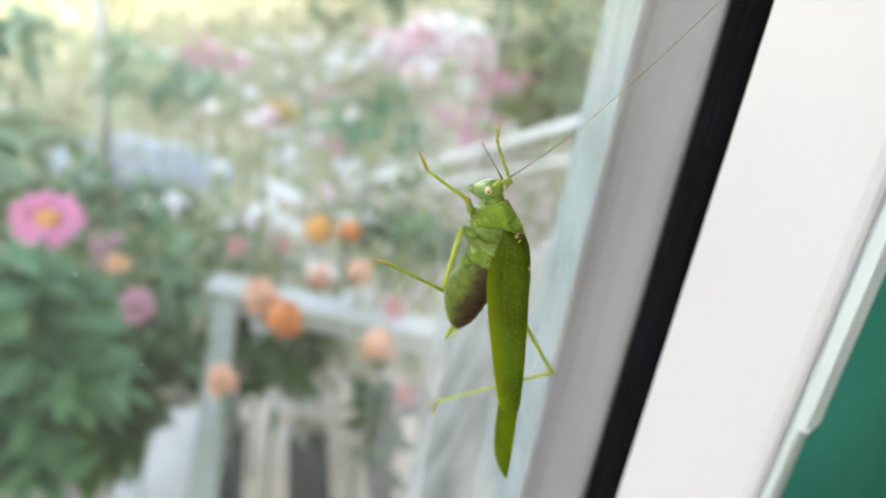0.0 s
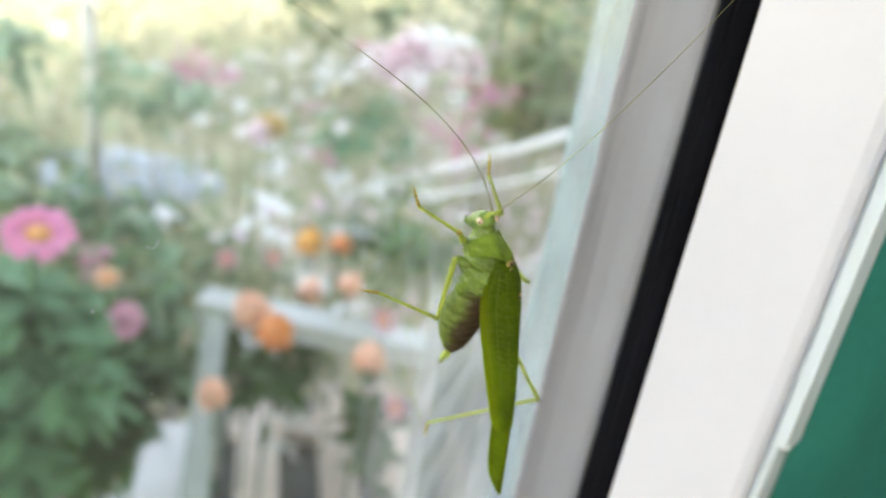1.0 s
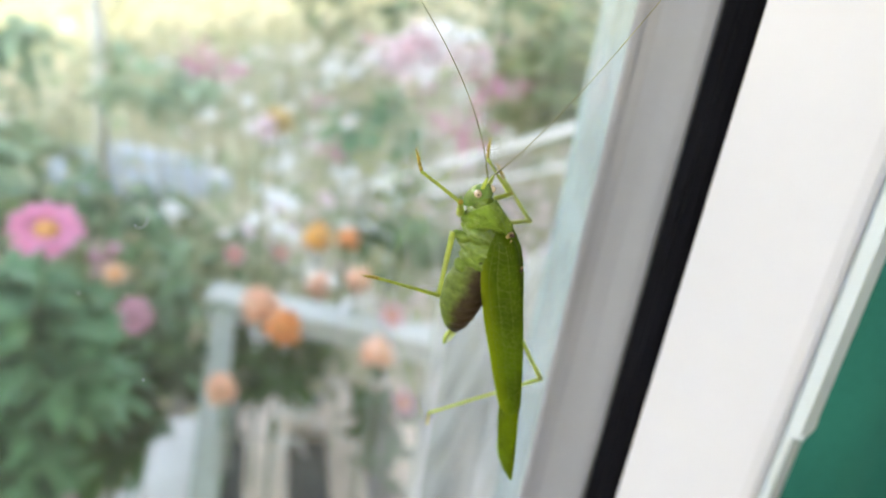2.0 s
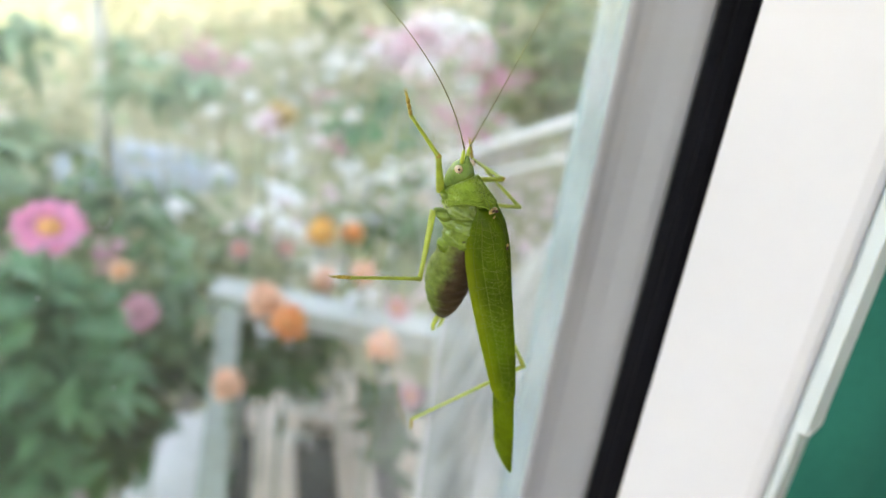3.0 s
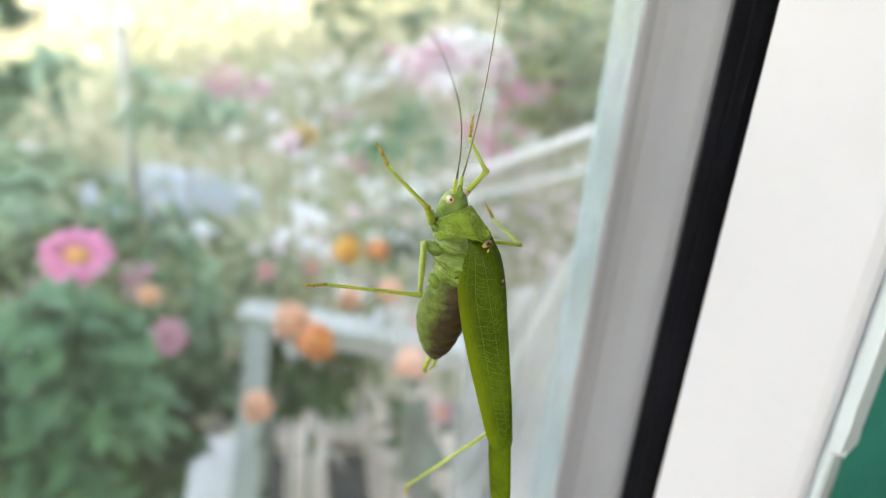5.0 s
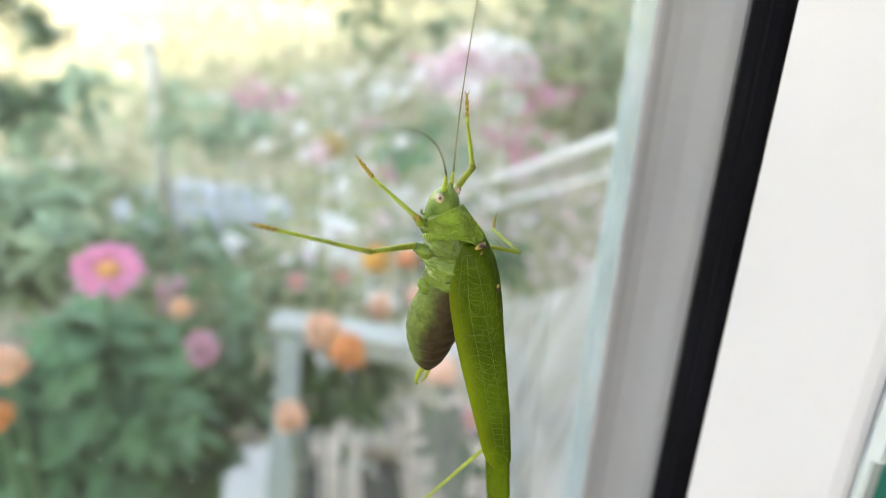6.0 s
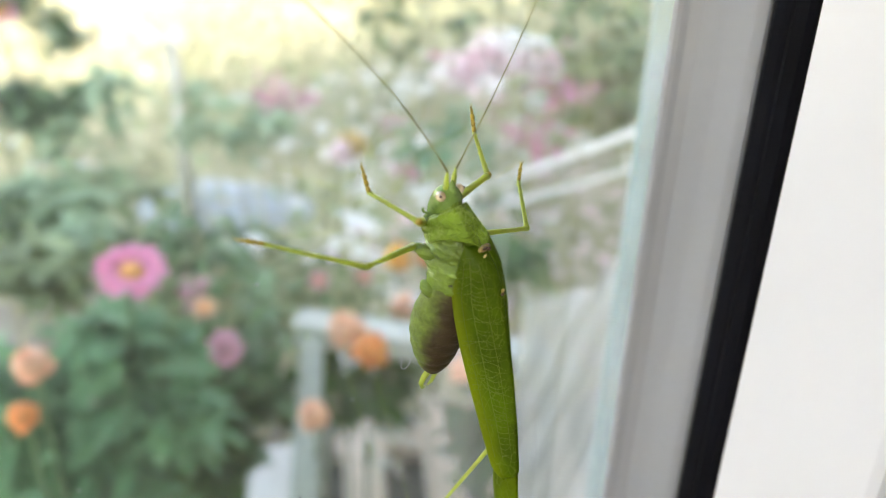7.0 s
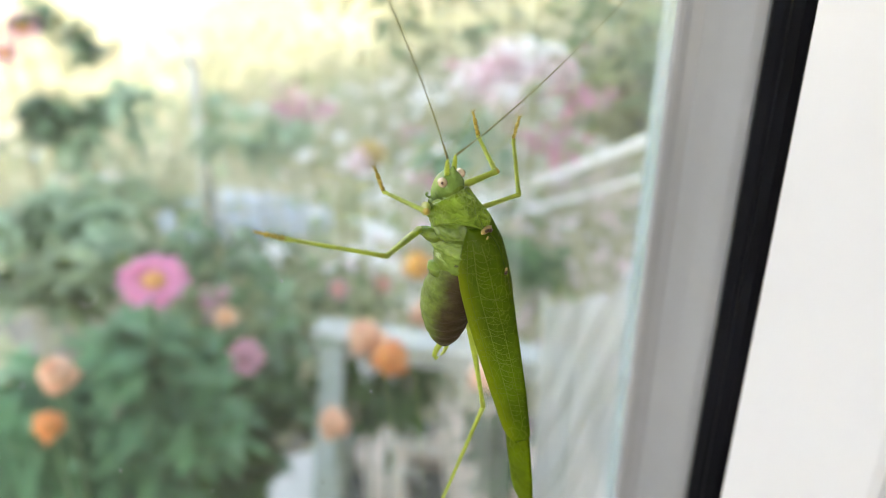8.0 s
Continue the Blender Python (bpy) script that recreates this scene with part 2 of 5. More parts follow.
STEM = material("green_stem", (0.05, 0.12, 0.04), 0.55, 0.3, 30, 300, 0.2, 0.001)
PETALS = {
    "pink": material("pink_petal", (0.78, 0.26, 0.44), 0.55, 0.15, 40, 500, 0.15, 0.0005, thin=0.3),
    "mauve": material("mauve_petal", (0.56, 0.26, 0.33), 0.55, 0.2, 40, 500, 0.15, 0.0005, thin=0.3),
    "rose": material("rose_petal", (0.69, 0.32, 0.43), 0.55, 0.15, 40, 500, 0.15, 0.0005, thin=0.3),
    "orange": material("orange_petal", (0.86, 0.31, 0.09), 0.55, 0.2, 40, 500, 0.15, 0.0005, thin=0.3),
    "amber": material("amber_petal", (0.88, 0.44, 0.08), 0.55, 0.2, 40, 500, 0.15, 0.0005, thin=0.3),
    "peach": material("peach_petal", (0.88, 0.50, 0.34), 0.55, 0.12, 40, 500, 0.15, 0.0005, thin=0.3),
    "white": material("white_petal", (0.80, 0.81, 0.80), 0.6, 0.08, 40, 500, 0.1, 0.0005, thin=0.3),
    "straw": material("straw_amber_petal", (0.62, 0.44, 0.18), 0.6, 0.2, 40, 500, 0.15, 0.0005, thin=0.3),
    "blush": material("blush_petal", (0.80, 0.62, 0.68), 0.6, 0.12, 40, 500, 0.1, 0.0005, thin=0.3),
}
DISC = material("yellow_flower_disc", (0.68, 0.29, 0.09), 0.7, 0.3, 300, 900, 0.6, 0.001)

TEGMEN = lit_hem(wing_material("green_wing_cover", (0.076, 0.136, 0.005), (0.28, 0.36, 0.07), 2300, 0.46, 0.30, 0.05), (0.215, 0.265, 0.010))
HINDWING = wing_material("olive_hind_wing", (0.090, 0.140, 0.004), (0.15, 0.21, 0.02), 1900, 0.42)
SKIN = material("green_cuticle", (0.175, 0.290, 0.065), 0.25, 0.4, 520, 2600, 0.6, 0.00014, thin=0.18, gloss=0.35, shine=1.8, coat=0.08)
FOLDS = wrinkled(material("folded_cuticle", (0.165, 0.255, 0.038), 0.25, 0.4, 520, 2600, 0.6, 0.00014, thin=0.18, gloss=0.35, shine=1.8, coat=0.08), 480, 0.0009)
PRONOTUM = wrinkled(wing_material("veined_pronotum", (0.155, 0.250, 0.026), (0.46, 0.56, 0.22), 3600, 0.12, 0.62, 0.17), 1300, 0.0005, 0.9)
RIM = material("pale_green_rim", (0.24, 0.34, 0.07), 0.35, 0.25, 600, 2600, 0.2, 0.0001, thin=0.2)
VEIN = material("pale_vein", (0.170, 0.250, 0.016), 0.45, 0.2, 300, 2000, 0.1, 0.0001, thin=0.3)
ABDOMEN = wrinkled(abdomen_material(), 1000, 0.0002, 0.6)
LEG = material("green_leg", (0.41, 0.48, 0.085), 0.35, 0.2, 500, 2500, 0.2, 0.0001, thin=0.35, shine=1.5)
LEG_TAN = material("tan_joint", (0.50, 0.36, 0.07), 0.4, 0.3, 700, 2500, 0.2, 0.0001, thin=0.3, shine=1.4)
EYE = material("cream_eye", (0.60, 0.44, 0.28), 0.2, 0.15, 900, 3000, 0.05, 0.0001, coat=0.5)
PUPIL = material("dark_eye_spot", (0.10, 0.035, 0.02), 0.25, 0.2, 900, 3000, 0, coat=0.5)
ANTENNA = material("brown_antenna", (0.25, 0.23, 0.085), 0.5, 0.3, 300, 2500, 0.1, 0.0001, thin=0.3)
SPOT = material("brown_spot", (0.07, 0.03, 0.01), 0.45, 0.3, 900, 3000, 0.2, 0.0001)
CREAM = material("cream_rim", (0.46, 0.32, 0.10), 0.45, 0.35, 1800, 4000, 0.4, 0.0001, second=(0.24, 0.17, 0.05))
GRIME = material("dried_drop", (0.42, 0.43, 0.42), 0.7, 0.2, 900, 3000, 0.2, 0.0001)
GRIME_DARK = material("dark_speck", (0.03, 0.03, 0.03), 0.7, 0.2, 900, 3000, 0.2, 0.0001)


# ---- building blocks ----
def mesh_of(name, verts, faces, mat, smooth=True):
    me = bpy.data.meshes.new(name)
    me.from_pydata([tuple(v) for v in verts], [], faces)
    me.materials.append(mat)
    if smooth:
        me.polygons.foreach_set("use_smooth", [True] * len(me.polygons))
    me.update()
    return me


def part(name, mesh, parent=None, label=""):
    ob = new(name, mesh)
    ob.parent = parent
    return tagged(ob, label)


def thing(name, label, category, group="", kind="", at=(0, 0, 0)):
    ob = new(name)
    ob.empty_display_size = 0.02
    ob.location = at
    return tagged(ob, label, category, group, kind)


def box(x0, x1, y0, y1, z0, z1, b=0.0):
    """Vertices and faces of a block with bevelled upright edges."""
    if b <= 0:
        ring = [(x0, y0), (x1, y0), (x1, y1), (x0, y1)]
    else:
        ring = [(x0 + b, y0), (x1 - b, y0), (x1, y0 + b), (x1, y1 - b), (x1 - b, y1), (x0 + b, y1), (x0, y1 - b), (x0, y0 + b)]
    return prism(ring, z0, z1)


def prism(ring, z0, z1):
    n = len(ring)
    v = [(x, y, z0) for x, y in ring] + [(x, y, z1) for x, y in ring]
    f = [(i, (i + 1) % n, n + (i + 1) % n, n + i) for i in range(n)]
    return v, f + [tuple(range(n - 1, -1, -1)), tuple(range(n, 2 * n))]


def join(*pairs):
    v, f = [], []
    for vs, fs in pairs:
        k = len(v)
        v += list(vs)
        f += [tuple(i + k for i in face) for face in fs]
    return v, f


def moved(pair, m):
    return [m @ Vector(p) for p in pair[0]], pair[1]


def loft(sections, n=20, ripple=None, close=True):
    """A closed body along z from sections (z, x, y, rx, ry). ripple(z, angle) scales the ring."""
    v, f = [], []
    for z, x, y, rx, ry in sections:
        for i in range(n):
            a = 2 * math.pi * i / n
            s = ripple(z, a) if ripple else 1.0
            v.append((x + rx * s * math.cos(a), y + ry * s * math.sin(a), z))
    for k in range(len(sections) - 1):
        for i in range(n):
            f.append((k * n + i, k * n + (i + 1) % n, (k + 1) * n + (i + 1) % n, (k + 1) * n + i))
    if close:
        f.append(tuple(range(n - 1, -1, -1)))
        f.append(tuple(range((len(sections) - 1) * n, len(sections) * n)))
    # outward faces whichever way the sections run
    if sections[-1][0] < sections[0][0]:
        f = [tuple(reversed(face)) for face in f]
    return v, f


def smooth_sections(keys, steps):
    """Sections glided through by Catmull-Rom."""
    out = []
    for i in range(len(keys) - 1):
        p0, p1, p2, p3 = (keys[max(0, min(len(keys) - 1, j))] for j in (i - 1, i, i + 1, i + 2))
        for s in range(steps):
            t = s / steps
            out.append(tuple(0.5 * (2 * b + (c - a) * t + (2 * a - 5 * b + 4 * c - d) * t * t + (3 * b - a - 3 * c + d) * t ** 3)
                             for a, b, c, d in zip(p0, p1, p2, p3)))
    return out + [tuple(keys[-1])]


def tube(points, radii, n=8):
    """A round rod through points, capped."""
    pts = [Vector(p) for p in points]
    v, f = [], []
    side = None
    for i, p in enumerate(pts):
        d = (pts[min(i + 1, len(pts) - 1)] - pts[max(i - 1, 0)]).normalized()
        if side is None:
            side = d.orthogonal().normalized()
        side = (side - d * side.dot(d)).normalized()
        up = d.cross(side)
        r = radii[i] if hasattr(radii, "__len__") else radii
        v += [p + (side * math.cos(2 * math.pi * k / n) + up * math.sin(2 * math.pi * k / n)) * r for k in range(n)]
    for i in range(len(pts) - 1):
        for k in range(n):
            f.append((i * n + k, i * n + (k + 1) % n, (i + 1) * n + (k + 1) % n, (i + 1) * n + k))
    f += [tuple(range(n - 1, -1, -1)), tuple(range((len(pts) - 1) * n, len(pts) * n))]
    return v, f


def sheet(nu, nv, fn, thick):
    """A thin two-sided skin over fn(u, v) with closed rims."""
    g = [[Vector(fn(i / nu, j / nv)) for j in range(nv + 1)] for i in range(nu + 1)]
    v, f = [], []
    w = nv + 1
    for side in (0.5, -0.5):
        for i in range(nu + 1):
            for j in range(nv + 1):
                a = g[min(i + 1, nu)][j] - g[max(i - 1, 0)][j]
                b = g[i][min(j + 1, nv)] - g[i][max(j - 1, 0)]
                nrm = a.cross(b)
                nrm = nrm.normalized() if nrm.length > 1e-12 else Vector((0, 0, 1))
                v.append(g[i][j] + nrm * thick * side)
    k = (nu + 1) * w
    for i in range(nu):
        for j in range(nv):
            q = (i * w + j, (i + 1) * w + j, (i + 1) * w + j + 1, i * w + j + 1)
            f += [q, tuple(k + x for x in reversed(q))]
    rim = [j for j in range(w)] + [i * w + nv for i in range(1, nu + 1)] + [nu * w + j for j in range(nv - 1, -1, -1)] + [i * w for i in range(nu - 1, 0, -1)]
    for a, b in zip(rim, rim[1:] + rim[:1]):
        f.append((a, b, k + b, k + a))
    return v, f


def ball(c, rx, ry, rz, nu=14, nv=9):
    keys = []
    for j in range(nv + 1):
        a = -math.pi / 2 + math.pi * j / nv
        keys.append((c[2] + rz * math.sin(a), c[0], c[1], max(1e-6, rx * math.cos(a)), max(1e-6, ry * math.cos(a))))
    return loft(keys, nu)


# ---- the window, its wall and the room ----
def window():
    """Pane, glazing bead, seal and sash of the window on which the cricket sits."""
    x0, x1, z0, z1 = -1.10, 0.0273, -0.42, 1.00       # the sight edges of the glass
    win = thing("window_1", "white plastic window with a black rubber seal, spotted glass", "window", kind="structure")
    me = mesh_of("pane", *box(x0 - 0.010, x1 + 0.010, 0.0, 0.004, z0 - 0.010, z1 + 0.010), GLASS, False)
    pane = part("pane", me, win, "clear glass pane with dried drops")
    pane.visible_shadow = False
    # upright profiles: rings in x (away from the glass) and y, along z
    bead = [(-0.0010, -0.00005), (-0.0010, -0.0005), (-0.0008, -0.0009), (-0.0004, -0.0014), (0.0001, -0.0024), (0.0005, -0.0046), (0.0007, -0.0070), (0.0009, -0.0080), (0.0015, -0.0085),
            (0.012, -0.0085), (0.012, -0.00005)]
    seal = [(0.0012, -0.00851), (-0.0004, -0.0088), (-0.0020, -0.0096), (-0.0029, -0.0108), (-0.0030, -0.0113), (-0.0038, -0.0118), (-0.0043, -0.0130),
            (-0.0042, -0.01375), (0.010, -0.0138), (0.010, -0.00851)]
    sash = [(-0.0042, -0.0139), (0.0012, -0.0262), (0.0019, -0.0272), (0.0032, -0.0277), (0.030, -0.0277), (0.030, 0.0046), (0.0125, 0.0046), (0.0125, -0.0136)]
    # the outer sash rebate, coloured as a shadowed seam, and the pale splayed reveal beyond it
    lip = [(0.0060, 0.0041), (0.0290, 0.0150), (0.0300, 0.0150), (0.0300, 0.0047), (0.0125, 0.0041)]
    reveal = [(0.0291, 0.0151), (0.0695, 0.0392), (0.0707, 0.0405), (0.0730, 0.0405), (0.0730, 0.0360), (0.0320, 0.0135)]
    for ring, nm, mat, lab in ((bead, "glazing_bead", PVC_RECESS, "plastic glazing bead greyed by painted recess shade"), (seal, "seal", RUBBER, "ribbed black rubber seal"),
                               (sash, "sash_profile", PVC_WHITE, "smooth white plastic profile"),
                               (lip, "outer_rebate", PVC_SHADE, "outer rebate in the grey of a shadowed seam"),
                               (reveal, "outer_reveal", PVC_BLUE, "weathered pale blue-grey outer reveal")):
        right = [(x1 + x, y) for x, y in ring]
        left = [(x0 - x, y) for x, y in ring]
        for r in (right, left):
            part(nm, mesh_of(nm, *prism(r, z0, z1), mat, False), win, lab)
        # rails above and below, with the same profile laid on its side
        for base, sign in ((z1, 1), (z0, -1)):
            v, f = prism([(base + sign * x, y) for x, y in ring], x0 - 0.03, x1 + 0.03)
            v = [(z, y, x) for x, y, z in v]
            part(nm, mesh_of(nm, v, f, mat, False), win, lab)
    # narrow outer lip of the sash and the wider hinge cover above it
    part("sash_lip", mesh_of("sash_lip", *box(0.0306, 0.0338, -0.0291, -0.0278, z0 - 0.03, z1 + 0.03, 0.0004), PVC_LIP, False), win)
    cover = prism([(0.0304, -0.0296), (0.0352, -0.0303), (0.0378, -0.0300), (0.0378, -0.0280), (0.0304, -0.0282)], -0.0005, 0.09)
    nub = prism([(0.0326, -0.0299), (0.0362, -0.0303), (0.0362, -0.0285), (0.0326, -0.0285)], -0.0018, -0.0004)
    part("hinge_cover", mesh_of("hinge_cover", *join(cover, nub), PVC_LIP, False), win, "white plastic hinge cover with a stepped end")
    # fixed frame round the sash, inside the wall
    for a, b, c, d in ((0.0575, 0.085, z0 - 0.06, z1 + 0.06), (x0 - 0.058, x0 - 0.0305, z0 - 0.06, z1 + 0.06)):
        part("fixed_frame", mesh_of("fixed_frame", *box(a, b, -0.012, 0.0055, c, d, 0.001), PVC_WHITE, False), win)
    for c, d in ((z1 + 0.0305, z1 + 0.06), (z0 - 0.06, z0 - 0.0305)):
        part("fixed_frame", mesh_of("fixed_frame", *box(x0 - 0.0300, 0.0570, -0.012, 0.0055, c, d), PVC_WHITE, False), win)
    return win


def room():
    """The room behind the camera, with an unseen opening added in its side wall for the fill lamp."""
    xl, xr, yb, zf, zc = -1.7, 1.3, -3.0, -1.0, 1.45
    wx0, wx1, wz0, wz1 = -1.158, 0.085, -0.48, 1.06

    def wall(name, blocks, mat=PLASTER, label="pale plastered room wall"):
        return tagged(new(name, mesh_of(name, *join(*blocks), mat, False)), label, "wall", kind="structure")

    wall("wall_south", [box(xl - 0.12, wx0, -0.01, 0.10, zf, zc), box(0.45, xr + 0.12, -0.01, 0.10, zf, zc),
                        box(wx0, wx1, -0.01, 0.10, zf, wz0), box(wx0, wx1, -0.01, 0.10, wz1, zc)], TEAL_PAINT, "teal painted room wall")
    wall("wall_panel", [box(wx1, 0.4495, -0.010, 0.004, zf, zc)], TEAL_PAINT, "thin teal painted panel beside the window")
    wall("wall_outer_face", [box(xl - 0.12, wx0, 0.101, 0.16, -1.05, zc + 0.5), box(0.45, xr + 7.0, 0.101, 0.16, -1.05, zc + 0.5),
                             box(wx0, 0.4499, 0.101, 0.16, -1.05, wz0), box(wx0, 0.4499, 0.101, 0.16, wz1, zc + 0.5)], HOUSE_RENDER, "rough rendered outer house wall")
    wall("wall_east", [box(xr, xr + 0.12, yb, -0.0105, zf, zc)])
    wall("wall_north", [box(xl - 0.12, xr + 0.12, yb - 0.12, yb, zf, zc)])
    wall("wall_west", [box(xl - 0.12, xl, yb, -1.75, zf, zc), box(xl - 0.12, xl, -0.25, -0.0105, zf, zc),
                       box(xl - 0.12, xl, -1.75, -0.25, zf, -0.35), box(xl - 0.12, xl, -1.75, -0.25, 1.05, zc)])
    tagged(new("floor", mesh_of("floor", *box(xl - 0.12, xr + 0.12, yb - 0.12, 0.10, zf - 0.06, zf - 0.001), FLOOR_WOOD, False)),
           "brown wooden room floor", "floor", kind="structure")
    tagged(new("ceiling", mesh_of("ceiling", *box(xl - 0.12, xr + 0.12, yb - 0.12, 0.10, zc + 0.001, zc + 0.10), PLASTER, False)),
           "plain white ceiling", "ceiling", kind="structure")
    roof = prism([(yb - 0.4, zc + 0.1), (0.45, zc + 0.1), (0.45, zc + 0.2), (-1.3, zc + 0.9), (yb - 0.4, zc + 0.2)], xl - 0.5, xr + 7.2)
    tagged(new("roof", mesh_of("roof", [(c, a, b + 0.002) for a, b, c in roof[0]], roof[1], HOUSE_RENDER, False)),
           "low pitched house roof", "roof", kind="structure")


def curtain():
    """Teal curtain drawn aside next to the window, in broad soft folds."""
    def fn(u, v):
        x, y = 0.072 + 0.40 * u, -0.020 - 0.17 * u
        fold = 0.018 * min(1, u * 4) * math.sin(u * 17 + 0.5 * math.sin(v * 4)) + 0.006 * math.sin(u * 39 + v)
        return (x + fold * 0.5, y - abs(fold) * 0.6, -0.9 + 2.0 * v)
    cur = thing("curtain", "teal green cloth curtain drawn aside next to the window", "curtain")
    part("cloth", mesh_of("cloth", *sheet(90, 24, fn, 0.0015), TEAL_CLOTH), cur)
    part("curtain_rod", mesh_of("curtain_rod", *tube([(0.065, -0.022, 1.11), (0.50, -0.20, 1.11)], 0.011, 12), POST), cur, "grey metal rod")


window()
room()
curtain()


def specks():
    """Dried drops and grit on the room side of the pane."""
    rng = random.Random(5)

    def speck(x, z, r, mat, name, label):
        ring = [(r * (0.7 + 0.5 * rng.random()) * math.cos(a), r * (0.7 + 0.5 * rng.random()) * math.sin(a)) for a in [k * math.pi / 5 for k in range(10)]]
        v = [(x + a, -0.0001, z + b) for a, b in ring] + [(x + a * 0.5, -0.0001 - r * 0.35, z + b * 0.5) for a, b in ring]
        f = [(i, (i + 1) % 10, 10 + (i + 1) % 10, 10 + i) for i in range(10)] + [tuple(range(10, 20)), tuple(range(9, -1, -1))]
        tagged(new(name, mesh_of(name, v, f, mat)), label, "speck", "specks on the pane")

    for x, z in ((-34.0, 22.8), (-19.4, 16.3), (-28.5, 17.8), (-14.7, 18.1), (-45.0, 33.0), (-38.0, 30.5), (-22.0, 30.0), (-10.5, 25.0), (-16.5, 9.5), (-30.5, 12.5)):
        speck(x * MM, z * MM, 0.00006 + 0.00005 * rng.random(), GRIME, "dried_drop", "tiny pale dried drop on the glass")
    for x, z in ((-4.3, -2.0), (-19.7, 12.8), (-1.2, -1.5), (8.5, 28.5)):
        speck(x * MM, z * MM, 0.00009, GRIME_DARK, "grit", "tiny dark grit on the glass")
    # two curled rims of dried drops
    for x, z, r, a0, a1 in ((-34.0, 33.7, 0.00042, 3.4, 6.6), (-9.3, 18.5, 0.0005, 2.2, 7.4)):
        pts = [(x * MM + r * math.cos(a0 + (a1 - a0) * k / 14), -0.0001, z * MM + r * math.sin(a0 + (a1 - a0) * k / 14)) for k in range(15)]
        tagged(new("drop_rim", mesh_of("drop_rim", *tube(pts, 0.000028, 6), GRIME)), "curled pale rim of a dried drop", "speck", "specks on the pane")


specks()


# ---- the bush cricket ----
def mm(pair):
    return [Vector(p) * MM for p in pair[0]], pair[1]


cricket = thing("bush_cricket", "leaf-green long-winged bush cricket clinging head-up to the pane", "insect")


def along(table, z):
    """Glide through a short table of (z, value), z falling."""
    for (z0, a), (z1, b) in zip(table, table[1:]):
        if z >= z1:
            u = max(0.0, min(1.0, (z0 - z) / (z0 - z1)))
            return a + (b - a) * u
    return table[-1][1]


RIDGE = [(6.0, -5.6), (5.3, -6.2), (5.0, -6.75), (4.5, -7.25), (4.0, -7.62), (3.0, -8.0), (1.4, -8.4), (0.0, -8.6), (-3.0, -9.1), (-7.6, -9.7), (-12.0, -10.1), (-15.6, -10.35), (-20.0, -10.5)]
HEM = [(5.5, -6.1), (4.5, -5.9), (3.0, -5.5), (1.5, -5.1), (0.0, -5.2), (-2.3, -5.6), (-5.4, -6.4), (-8.6, -7.3), (-11.7, -8.2), (-12.6, -8.5)]


def tegmen_point(sx, u, v):
    """Wing cover: u from the shoulder to the tip, v from the ridge of the back to the lower hem."""
    z = 5.25 - 17.45 * u
    ridge, hem = along(RIDGE, z), along(HEM, z)
    end = math.sqrt(max(0.0, 1 - max(0.0, (u - 0.93) / 0.07) ** 2))
    mid = ridge * 0.45 + hem * 0.55
    flat = 0.08 + 0.50 * max(0.0, 1 - u * 2.2)
    q = max(0.0, (v - 0.15) / 0.85)
    y = mid + ((ridge + (hem - ridge) * q + 0.06 * min(1, v / 0.15)) - mid) * max(0.03, end)
    x = 0.02 + flat * min(1.0, v / 0.15) + (1.55 - flat - 1.05 * u) * math.sin(min(1.0, q * 1.15) * math.pi * 0.5) ** 0.9 - 0.10 * max(0, q - 0.8) * 5 * (1 - u)
    x = (x + 0.05 * math.sin(q * 7.0) * (1 - u)) * (0.78 + 0.22 * min(1.0, u / 0.07))
    return Vector((sx * x, y, z + 0.25 * (v - 0.5) * (1 - u)))


